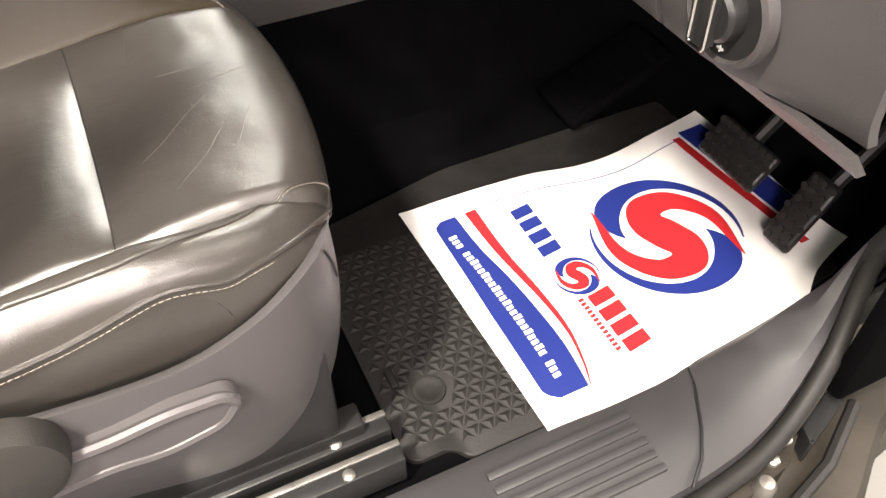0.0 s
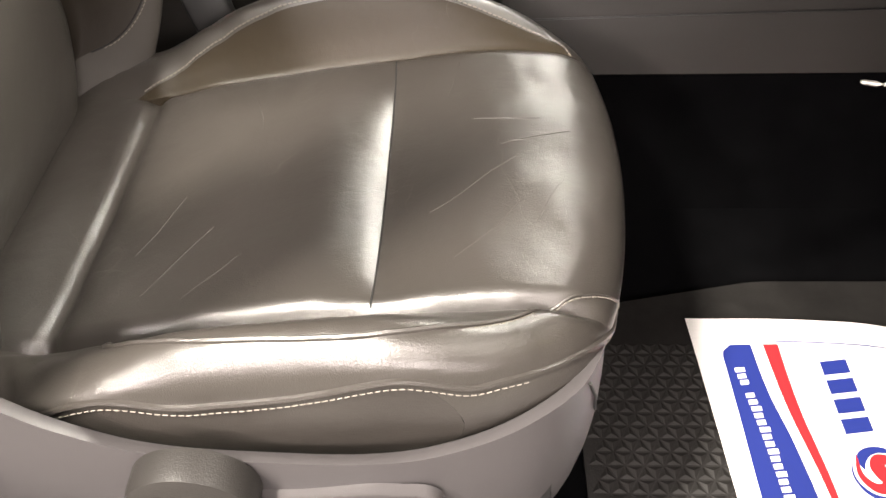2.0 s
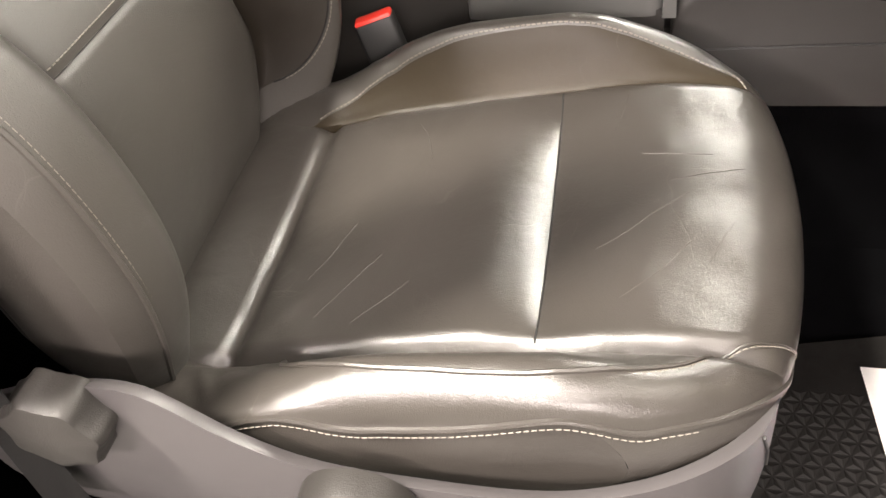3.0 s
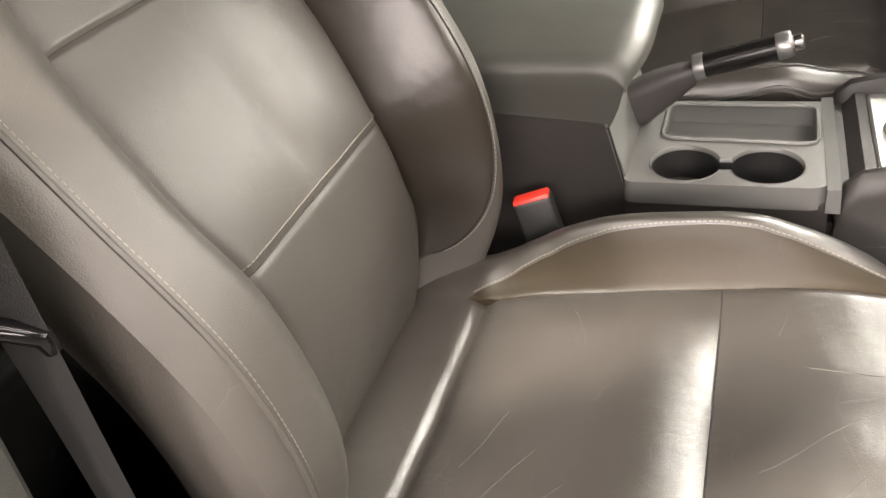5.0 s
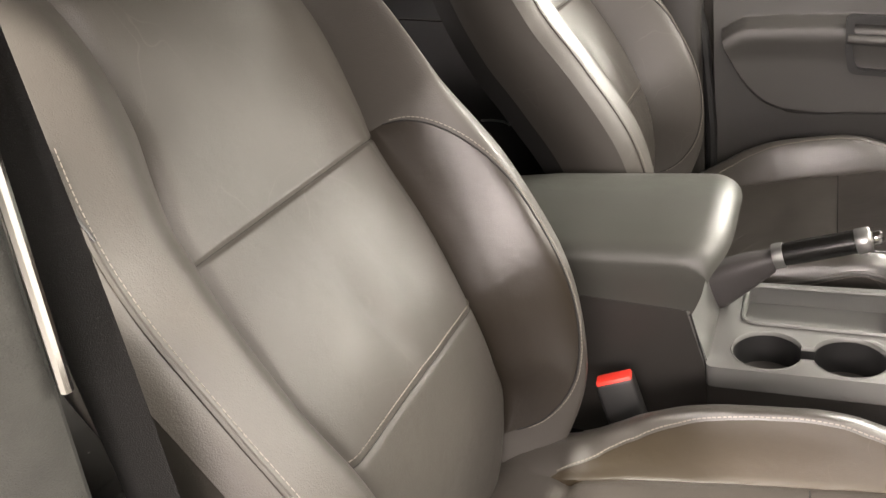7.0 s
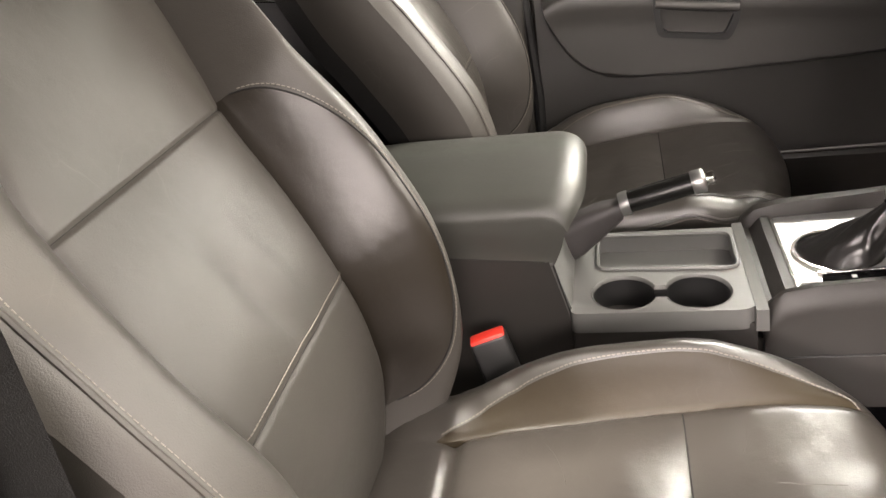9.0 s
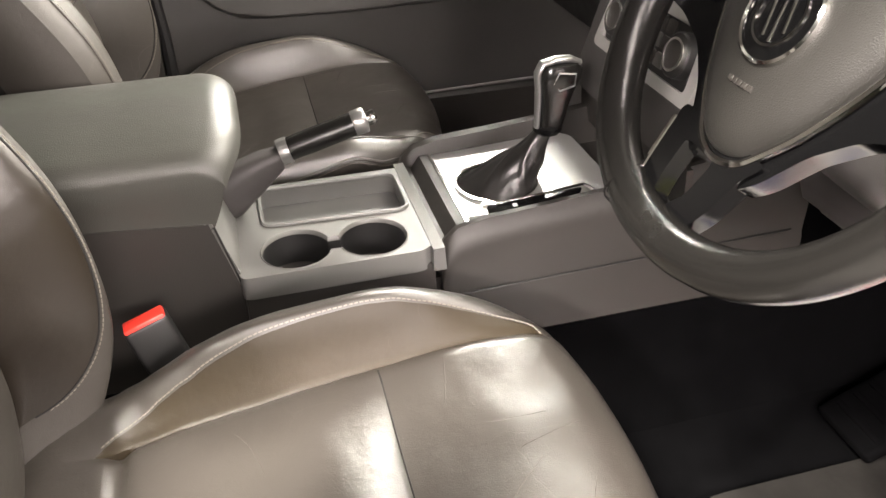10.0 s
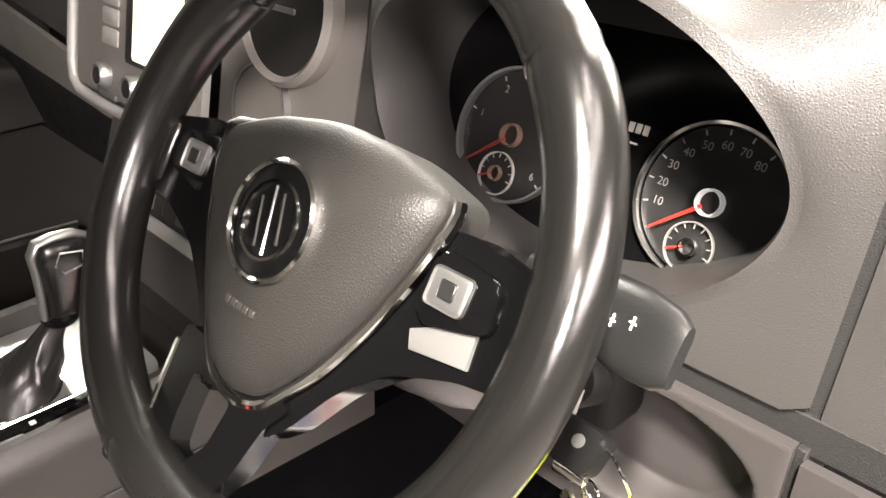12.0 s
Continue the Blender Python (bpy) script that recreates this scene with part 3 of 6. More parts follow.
    cx, cz = sum(p[0] for p in out) / len(out), sum(p[1] for p in out) / len(out)
    bm = bmesh.new()
    tube(bm, [put(cx + (a - cx) * 0.95, cz + (b - cz) * 0.86, 0.008) for a, b in out], 0.0058, 8, closed=True)
    part("lever_rim", bm, TRIM, lever)
    bm = bmesh.new()
    lathe(bm, [(0.046, -0.004), (0.046, 0.012), (0.044, 0.020), (0.036, 0.024), (0.0, 0.025)], lambda a, b, d: Vector((-0.122 + a, -0.272 - d, 0.283 + b)), 36)
    part("height_knob", bm, CONSOLE, seat, "round grey knob")
    bm = bmesh.new()
    seg = 72
    rows = [[Vector((-0.322 + r * (1 + w * 0.07 * max(-0.6, math.cos(7 * k))) * math.cos(k), -0.272 - d, 0.375 + r * (1 + w * 0.07 * max(-0.6, math.cos(7 * k))) * math.sin(k)))
             for k in [2 * math.pi * j / seg for j in range(seg)]] for r, d, w in ((0.037, -0.01, 1), (0.037, 0.016, 1), (0.034, 0.022, 1), (0.026, 0.025, 0.4), (0.001, 0.026, 0))]
    vs = grid(bm, rows, close_v=True)
    cap(bm, vs[-1])
    part("recline_knob", bm, CONSOLE, seat, "lobed grey recline knob")
    # frame and runners
    for y in (-0.222, 0.222):
        bm = bmesh.new()
        rbox(bm, (-0.36, y - 0.016, 0.028), (0.165, y + 0.016, 0.075), 0.004)
        part("runner", bm, BLACK, seat)
    bm = bmesh.new()
    rbox(bm, (-0.34, -0.24, 0.075), (0.14, 0.24, 0.235), 0.01)
    part("seat_pan", bm, BLACK, seat)
    return seat


driver = make_seat(LEATHER_BROWN, INSET_BACK, "grey leather front seat with brown worn bolster insets, creased cushion")
passenger = make_seat(LEATHER, LEATHER_BACK, "grey leather front passenger seat beside the console")
passenger.matrix_world = pose(0.022, 0.845, 0)
passenger["base"] = (0.022, 0.845, 0)


# ---- cabin floor, tunnel, sill ----
bm = bmesh.new()
rows = []
for i in range(41):
    x = -1.25 + i * 0.055
    rise = 0.0 if x < 0.86 else min(0.42, (x - 0.86) ** 1.15 * 1.6)
    rows.append([Vector((x, y, z + rise)) for y, z in ((-0.30, -0.004), (0.12, -0.004), (0.24, 0.0), (0.285, 0.03), (0.305, 0.10), (0.318, 0.19), (0.325, 0.235),
                                                         (0.56, 0.235), (0.567, 0.19), (0.58, 0.10), (0.60, 0.03), (0.64, 0.0), (1.14, 0.0))])
grid(bm, rows)
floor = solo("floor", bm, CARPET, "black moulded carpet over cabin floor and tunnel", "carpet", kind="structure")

def sill_edge(x):
    """Where the sill's outer edge runs; it turns inwards towards the front pillar."""
    return spline([(0.40, -0.437), (0.50, -0.432), (0.60, -0.415), (0.69, -0.378), (0.82, -0.30), (1.0, -0.26)], x)


bm = bmesh.new()
rows = []
for i in range(61):
    x = -0.5 + i * 0.026
    f = step(0.50, 0.80, x)
    up = 0.11 * f ** 1.5
    e = sill_edge(x) + 0.437
    rows.append([Vector((x, -0.285, -0.01)), Vector((x, -0.292, 0.006 + up * 0.4)), Vector((x, -0.305, 0.012 + up * 0.8)), Vector((x, -0.36 + 0.5 * e, 0.014 + up)), Vector((x, -0.400 + 0.8 * e, 0.012 + up)),
                 Vector((x, -0.425 + e, -0.002 + up)), Vector((x, -0.432 + e, -0.04))])
grid(bm, rows)
sill = solo("door_sill", bm, SILL, "grey plastic door sill cover with ribbed tread", "sill", kind="structure")
bm = bmesh.new()
grid(bm, [[Vector((-0.5 + i * 0.045, y + sill_edge(-0.5 + i * 0.045) + 0.437, z)) for y, z in ((-0.430, -0.035), (-0.436, -0.075), (-0.450, -0.086), (-0.49, -0.092), (-0.555, -0.100), (-0.568, -0.115), (-0.572, -0.35))] for i in range(37)])
part("painted_step", bm, PAINT, sill, "dark painted body edge below the sill")
for k in range(5):
    bm = bmesh.new()
    rbox(bm, (0.27, -0.329 - 0.018 * k, 0.010), (0.455, -0.319 - 0.018 * k, 0.0175), 0.002)
    part("tread_rib", bm, SILL, sill)
bm = bmesh.new()
tube(bm, [(0.556, -0.302, 0.0155), (0.548, -0.325, 0.0165), (0.520, -0.375, 0.0160), (0.498, -0.405, 0.0125), (0.470, -0.428, 0.004)], 0.0022, 6)
part("sill_joint", bm, BLACK, sill, "dark joint between sill covers")
bm = bmesh.new()
tube(bm, [(x, sill_edge(x) - 0.004 - 0.002 * math.sin(9 * x), -0.02 + 0.11 * step(0.5, 0.8, x) ** 1.5) for x in [-0.5 + 1.65 * i / 130 for i in range(131)]], 0.012, 10)
solo("door_seal", bm, RUBBER, "black rubber door seal along the sill", "door seal", kind="structure")

# hinge on the body edge
hinge = thing("door_hinge", (0.58, -0.44, -0.09), "dark greasy steel door hinge on the body edge", "door hinge")
bm = bmesh.new()
prism(bm, rounded([(0.530, -0.452), (0.62, -0.436), (0.665, -0.405), (0.650, -0.388), (0.56, -0.418), (0.525, -0.428)], 0.008), lambda a, b, d: Vector((a, b, d)), -0.10, -0.050, 0.004)
part("hinge_plate", bm, PAINT, hinge)
bm = bmesh.new()
lathe(bm, [(0.012, 0.0), (0.013, 0.004), (0.013, 0.055), (0.009, 0.062), (0.0, 0.063)], XY(0.572, -0.447, -0.095), 18)
part("hinge_pin", bm, STEEL, hinge, "worn bright pin")
for x, y in ((0.605, -0.424), (0.638, -0.408)):
    bm = bmesh.new()
    lathe(bm, [(0.009, 0.0), (0.009, 0.006), (0.006, 0.008), (0.0, 0.008)], XY(x, y, -0.0505), 6)
    part("hinge_bolt", bm, STEEL, hinge)
bm = bmesh.new()
prism(bm, rounded([(0.66, -0.43), (0.74, -0.40), (0.75, -0.375), (0.67, -0.40)], 0.006), lambda a, b, d: Vector((a, b, d)), -0.10, -0.045, 0.005)
part("hinge_arm", bm, BLACK, hinge, "black greasy hinge arm")
bm = bmesh.new()
tube(bm, [(0.50, -0.475, -0.085), (0.58, -0.480, -0.080), (0.68, -0.450, -0.075), (0.77, -0.40, -0.07)], 0.009, 8)
part("wiring_sleeve", bm, RUBBER, hinge, "black rubber wiring sleeve")

# ribbed rubber mat
mat_ob = thing("rubber_mat", (0.5, -0.06, 0), "black rubber floor mat with raised triangles", "floor mat")
bm = bmesh.new()
prism(bm, rounded([(0.20, -0.268), (0.255, -0.268), (0.268, -0.290), (0.60, -0.290), (0.86, -0.25), (0.86, 0.17), (0.45, 0.17), (0.20, 0.12)], 0.02), lambda a, b, d: Vector((a, b, d)), -0.003, 0.005, 0.002)
part("mat_sheet", bm, RUBBER, mat_ob)
pitch = 0.021
shapes = []
for s in (1, -1):
    bm = bmesh.new()
    base = [Vector((pitch * 0.47 * math.cos(k), s * pitch * 0.47 * math.sin(k), 0)) for k in (radians(-30), radians(90), radians(210))]
    vs = [bm.verts.new(b) for b in base] + [bm.verts.new((0, 0, 0.0016))]
    for a, b in ((0, 1), (1, 2), (2, 0)):
        bm.faces.new((vs[a], vs[b], vs[3]))
    shapes.append(finish(bm, "raised_triangle", RUBBER, smooth=False))
for i in range(12):
    for j in range(20):
        x, y = 0.213 + i * pitch + 0.5 * pitch * (j % 2), -0.258 + j * pitch * 0.80
        for s in (0, 1):
            px, py = x + s * pitch * 0.5, y + (0.0 if s else -0.005)
            if math.hypot(px - 0.262, py + 0.188) < 0.028 or (px < 0.272 and py < -0.248) or px > 0.40 - 0.25 * max(0, py + 0.1) or (px > 0.37 and py > -0.28 + 0.1):
                continue
            o = new("raised_triangle", shapes[s])
            o.parent = mat_ob
            o.location = Vector((px, py, 0.0052)) - Vector(mat_ob["base"])
bm = bmesh.new()
lathe(bm, [(0.021, 0.004), (0.020, 0.009), (0.016, 0.0095), (0.013, 0.008), (0.0, 0.0085)], XY(0.262, -0.188), 28)
part("mat_button", bm, RUBBER, mat_ob, "round black fastening button")
bm = bmesh.new()
rbox(bm, (0.222, -0.168, 0.004), (0.232, -0.140, 0.010), 0.002)
part("mat_clip", bm, BLACK, mat_ob)

# seat runner fronts
for y in (-0.232, -0.272):
    rail = thing("seat_rail", (0.1, y, 0.03), "black seat rail with bright steel top edge", "seat rail", "seat rails")
    bm = bmesh.new()
    rbox(bm, (-0.02, y - 0.013, 0.01), (0.192, y + 0.013, 0.056), 0.003)
    part("rail_body", bm, BLACK, rail)
    bm = bmesh.new()
    rbox(bm, (-0.02, y + 0.004, 0.0565), (0.192, y + 0.012, 0.060), 0.001)
    part("rail_edge", bm, STEEL, rail, "bright worn steel edge")
    bm = bmesh.new()
    lathe(bm, [(0.007, 0), (0.007, 0.003), (0.004, 0.005), (0, 0.005)], XY(0.13, y - 0.005, 0.0555), 12)
    part("rail_bolt", bm, STEEL, rail)

# ---- paper mat ----
def paper(u, v, lift=0.0):
    """A place on the sheet: u ahead and v outwards from its inner rear corner, in metres."""
    z = 0.0105 + 0.20 * max(0, u - 0.40) ** 1.5 + 0.005 * bell(v - 0.03, 0.06) * math.sin(u * 12) ** 2 + 0.010 * bell(v - 0.40, 0.07) * step(0.22, 0.42, u)
    z += 0.0025 * noise.noise(Vector((u * 9, v * 9, 0.5)))
    return Vector((0.347 + u, 0.103 - v, z + lift))


INNER_EDGE = [(0.0, 0.0), (0.20, 0.008), (0.30, 0.024), (0.36, 0.026), (0.44, 0.011), (0.58, -0.008)]
NEAR_EDGE = [(0.0, 0.409), (0.375, 0.402), (0.463, 0.350), (0.60, 0.310)]
sheet = thing("paper_mat", (0.35, 0.1, 0.0), "white printed paper floor mat with blue and red marks", "paper mat")
bm = bmesh.new()
rows = []
for i in range(45):
    u = 0.575 * i / 44
    v0, v1 = spline(INNER_EDGE, u), spline(NEAR_EDGE, u)
    rows.append([paper(u + 0.015 * (j / 26) * (1 - u / 0.65), v0 + (v1 - v0) * j / 26) for j in range(27)])
grid(bm, rows)
part("paper_sheet", bm, PAPER, sheet)


def strip(name, upper, lower, mat, lift=0.0012, label=""):
    """A flat print between two lines of (u, v) pairs."""
    bm = bmesh.new()
    grid(bm, [[paper(*(Vector(a) * (1 - k / 3) + Vector(b) * k / 3), lift) for k in range(4)] for a, b in zip(upper, lower)])
    return part(name, bm, mat, sheet, label)


def bar(name, u0, u1, v0, v1, mat, lift=0.0013, slant=0.0):
    n = 3
    strip(name, [(u0, v0 + slant + (v1 - v0) * i / n) for i in range(n + 1)], [(u1, v0 + (v1 - v0) * i / n) for i in range(n + 1)], mat, lift)


vv = [0.044 + 0.328 * i / 40 for i in range(41)]
BLUE_OUT = [(0.04, 0.070), (0.115, 0.075), (0.178, 0.086), (0.241, 0.093), (0.308, 0.095), (0.375, 0.089)]
RED_MID = [(0.04, 0.094), (0.134, 0.098), (0.223, 0.109), (0.288, 0.111), (0.340, 0.102), (0.375, 0.091)]
blue_in = [0.034 + 0.012 * bell(v - 0.044, 0.006) + 0.016 * bell(v - 0.372, 0.008) for v in vv]
strip("blue_band", list(zip(blue_in, vv)), [(spline(BLUE_OUT, v), v) for v in vv], INK_BLUE, label="printed blue wave band")
strip("red_line", [(spline(RED_MID, v) - 0.009 * (1 - i / 44), v) for i, v in enumerate(vv)], [(spline(RED_MID, v) + 0.009 * (1 - i / 44), v) for i, v in enumerate(vv)], INK_RED, label="printed red wave line")
for k in range(30):
    if k in (3, 26):
        continue
    v0 = 0.078 + 0.0090 * k
    c = 0.048 + 0.014 * (v0 - 0.078) / 0.27 + 0.006 * math.sin(math.pi * (v0 - 0.078) / 0.27)
    h = 0.005 if k % 3 else 0.0068
    bar("address_bar", c - 0.005, c + h, v0, v0 + 0.0062, WHITE, 0.0022, 0.001)


def swirl(cu, cv, r):
    """Curved blades round a middle: plain shapes in the sheet's colours."""
    def blade(name, mat, start, turn, outer, inner, lift):
        n = 30
        up, lo = [], []
        for i in range(n + 1):
            k = i / n
            ang = radians(start + turn * k)
            ro, ri = r * spline(outer, k), r * spline(inner, k)
            up.append((cu + ro * math.cos(ang), cv + ro * math.sin(ang))), lo.append((cu + ri * math.cos(ang), cv + ri * math.sin(ang)))
        strip(name, up, lo, mat, lift)
    for off in (0, 180):
        blade("blue_blade", INK_BLUE, off + 195, 195, [(0, 0.52), (0.12, 0.88), (0.3, 1.0), (1, 0.97)], [(0, 0.52), (0.2, 0.62), (0.5, 0.82), (1, 0.95)], 0.0013)
    arm = [(0.0, (0.0, 0.0)), (0.18, (0.10, 0.26)), (0.36, (-0.03, 0.50)), (0.56, (-0.42, 0.46)), (0.78, (-0.72, 0.02)), (1.0, (-0.66, -0.72))]
    up, lo = [], []
    for i in range(-40, 41):
        k, sg = abs(i) / 40, 1 if i >= 0 else -1
        at = [Vector([spline([(q, p[n]) for q, p in arm], x) for n in (0, 1)]) * sg for x in (max(0, k - 0.02), k, min(1, k + 0.02))]
        d = (at[2] - at[0]).normalized() * sg
        w = spline([(0.0, 0.27), (0.3, 0.225), (0.6, 0.145), (0.85, 0.075), (1.0, 0.01)], k)
        up.append((cu + r * (at[1].x - d.y * w), cv + r * (at[1].y + d.x * w))), lo.append((cu + r * (at[1].x + d.y * w), cv + r * (at[1].y - d.x * w)))
    strip("red_swirl", up, lo, INK_RED, 0.0019)


swirl(0.326, 0.203, 0.112)
swirl(0.170, 0.216, 0.033)
for k in range(4):
    v0 = 0.066 + 0.0262 * k
    bar("blue_bar", 0.146, 0.178, v0, v0 + 0.019, INK_BLUE, 0.0013, 0.004)
for k in range(4):
    v0 = 0.248 + 0.0265 * k
    bar("red_bar", 0.162, 0.198, v0, v0 + 0.020, INK_RED, 0.0013, 0.005)
for k in range(13):
    v0 = 0.252 + 0.0072 * k
    bar("small_bar", 0.148, 0.156, v0, v0 + 0.0048, INK_RED, 0.0013, 0.001)
us = [0.0 + 0.24 * i / 12 for i in range(13)]
strip("blue_corner", [(0.474 + 0.09 * v, 0.030 + v) for v in us], [(0.518 + 0.07 * v, 0.030 + v) for v in us], INK_BLUE, label="printed blue corner band")
strip("red_edge", [(0.456 + 0.10 * v, 0.040 + 1.1 * v) for v in us], [(0.470 + 0.10 * v, 0.040 + 1.1 * v) for v in us], INK_RED)
rule = [(0.10 + 0.36 * i / 20, spline(INNER_EDGE, 0.10 + 0.36 * i / 20) + 0.036) for i in range(21)]
strip("fold_line", rule, [(u, v + 0.0015) for u, v in rule], INK_BLUE, label="thin printed border line")
strip("border_line", [(0.10 + 0.26 * i / 12, 0.370) for i in range(13)], [(0.10 + 0.26 * i / 12, 0.3708) for i in range(13)], INK_BLUE)

# ---- pedals and footrest ----
def pedal(name, c, w, h, lean, label):
    ob = thing(name, c, label, "pedal", "pedals")
    m = Matrix.Translation(c) @ Euler((0, radians(lean), 0)).to_matrix().to_4x4()
    bm = bmesh.new()
    rbox(bm, (-h / 2, -w / 2, -0.008), (h / 2, w / 2, 0.006), 0.006, 3)
    bm.transform(m)
    pad = part("pad", bm, BLACK, ob)
    bm = bmesh.new()
    n, k = max(3, int(h / 0.014)), max(3, int(w / 0.014))
    for i in range(n):
        for j in range(k):
            x, y = -h / 2 + h * (i + 0.5) / n, -w / 2 + w * (j + 0.5) / k + (0.003 if i % 2 else -0.003)
            lathe(bm, [(0.0058, 0.0055), (0.0050, 0.009), (0, 0.009)], lambda a, b, d, x=x, y=y: Vector((x + a, y + b, d)), 6)
    bm.transform(m)
    part("tread", bm, RUBBER, pad, "raised black rubber studs")["kind"] = "stuff"
    bm = bmesh.new()
    tube(bm, [Vector(c) + Vector((0.012, 0, -0.006)), Vector(c) + Vector((0.10, 0.0, 0.09)), Vector(c) + Vector((0.13, 0.0, 0.25))], 0.010, 8)
    part("arm", bm, BLACK, ob)


pedal("brake_pedal", (0.800, -0.070, 0.090), 0.112, 0.062, -48, "black brake pedal with studded rubber pad")
pedal("accelerator_pedal", (0.800, -0.198, 0.085), 0.046, 0.110, -58, "long black accelerator pedal with studded pad")
# footrest borrows the carpet's near-black so its colour holds the footwell shade
rest = thing("footrest", (0.67, 0.205, 0.0), "footrest beside the pedals, shade put into its black", "footrest")
lay = Matrix.Translation((0.67, 0.205, 0.02)) @ Euler((0, radians(-24), 0)).to_matrix().to_4x4()
bm = bmesh.new()
rbox(bm, (0.0, -0.055, -0.01), (0.20, 0.055, 0.012), 0.008, 3)
bm.transform(lay)
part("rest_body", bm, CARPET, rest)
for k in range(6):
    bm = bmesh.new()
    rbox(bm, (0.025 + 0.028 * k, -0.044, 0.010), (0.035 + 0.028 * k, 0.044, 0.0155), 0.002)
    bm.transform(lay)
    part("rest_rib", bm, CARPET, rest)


# ---- centre console ----
def plate(bm, outer, holes, put, depth, floor_on=True, skirt=0.0):
    """A flat plate with openings that go down by depth; skirt: how far its outer edge turns down."""
    edges = []
    loops = []
    for loop in [outer] + holes:
        vs = [bm.verts.new(put(a, b, 0)) for a, b in loop]
        loops.append((loop, vs))
        edges += [bm.edges.new((vs[i], vs[(i + 1) % len(vs)])) for i in range(len(vs))]
    bmesh.ops.triangle_fill(bm, edges=edges, use_beauty=True)
    for k, (loop, vs) in enumerate(loops):
        d = -skirt if k == 0 else -depth[k - 1]
        if d == 0:
            continue
        lo = [bm.verts.new(put(a, b, d)) for a, b in loop]
        n = len(vs)
        for i in range(n):
            bm.faces.new((vs[i], vs[(i + 1) % n], lo[(i + 1) % n], lo[i]))
        if k and floor_on:
            bm.faces.new(lo)


def circle(cx, cy, r, n=36, squash=1.0):
    return [(cx + r * math.cos(2 * math.pi * i / n), cy + squash * r * math.sin(2 * math.pi * i / n)) for i in range(n)]


console = thing("centre_console", (0.0, 0.44, 0.2), "dark grey centre console with cup holders and armrest", "centre console")
bm = bmesh.new()
prism(bm, [(-0.47, 0.15), (-0.47, 0.459), (-0.30, 0.459), (-0.148, 0.4455), (-0.127, 0.362), (-0.12, 0.335), (0.125, 0.322), (0.125, 0.17)], lambda a, b, d: Vector((a, d, b)), 0.342, 0.57, 0.004)
part("console_body", bm, CONSOLE, console)
bm = bmesh.new()
tube(bm, [(-0.143, 0.3415, 0.442), (-0.124, 0.3415, 0.36), (-0.118, 0.3415, 0.30)], 0.0014, 6)
part("side_joint", bm, BLACK, console)
bm = bmesh.new()
prism(bm, [(-0.153, 0.446), (-0.1445, 0.445), (-0.1215, 0.366), (-0.130, 0.366)], lambda a, b, d: Vector((a, d, b)), 0.3424, 0.566, 0.002)
part("box_front", bm, CONSOLE_LIGHT, console, "paler grey sloping front of the box")

# armrest lid
LID_FRONT = [(0.430, -0.128), (0.445, -0.120), (0.470, -0.108), (0.495, -0.100), (0.512, -0.097), (0.525, -0.097), (0.535, -0.099), (0.545, -0.108), (0.560, -0.130)]
LID_TOP = [(0.338, 0.512), (0.341, 0.519), (0.348, 0.526), (0.362, 0.533), (0.40, 0.543), (0.46, 0.551), (0.52, 0.549), (0.555, 0.541), (0.572, 0.530), (0.580, 0.515)]


def lid_place(u, v):
    """A place on the lid: u from its back to its front, v round it from the near foot over the top to the far foot."""
    foot = 0.459 - 0.018 * step(-0.30, -0.15, -0.46 + 0.31 * u)
    if v < 0.25:
        k = v / 0.25
        y, z = 0.344 - 0.006 * step(0.0, 0.9, k), foot + (0.512 - foot) * k
    elif v > 0.85:
        k = (v - 0.85) / 0.15
        y, z = 0.580 - 0.006 * k, 0.515 + (foot - 0.515) * k
    else:
        k = (v - 0.25) / 0.60
        n = len(LID_TOP) - 1
        y = spline([(i / n, p[0]) for i, p in enumerate(LID_TOP)], k)
        z = spline([(i / n, p[1]) for i, p in enumerate(LID_TOP)], k)
    front = -0.098 if 0.25 <= v <= 0.85 else spline(LID_FRONT, z)
    w = (y - 0.459) / 0.121
    q = min(1, max(0, (u - 0.90) / 0.10))
    x = -0.47 + (front + 0.47 - 0.024 * w ** 4) * u
    return Vector((x, y, z - 0.026 * (1 - math.sqrt(1 - q * q)) * step(0.49, 0.515, z) - 0.006 * step(0.3, 0.0, u)))


bm = bmesh.new()
us = [0.0, 0.01, 0.03, 0.1, 0.3, 0.5, 0.7, 0.8, 0.86, 0.90, 0.92, 0.94, 0.955, 0.97, 0.98, 0.99, 0.996, 1.0]
vs = grid(bm, [[lid_place(u, v / 48) for v in range(49)] for u in us])
cap(bm, vs[0][::-1])
last = vs[-1]
low, high = 0, len(last) - 1
while high - low >= 3:
    bm.faces.new((last[low], last[low + 1], last[high - 1], last[high]))
    low, high = low + 1, high - 1
bm.faces.new(last[low:high + 1])
lid = part("armrest_lid", bm, LEATHER_LID, console, "padded grey vinyl armrest lid")
bm = bmesh.new()
tube(bm, [lid_place(u, 0.0) + Vector((0, -0.0006, -0.0012)) for u in us], 0.0014, 6)
part("lid_gap", bm, BLACK, lid)

# tray with two cup holders and the brake well
bm = bmesh.new()
outer = rounded([(-0.126, 0.330), (0.090, 0.330), (0.108, 0.345), (0.108, 0.548), (-0.126, 0.548)], 0.012)
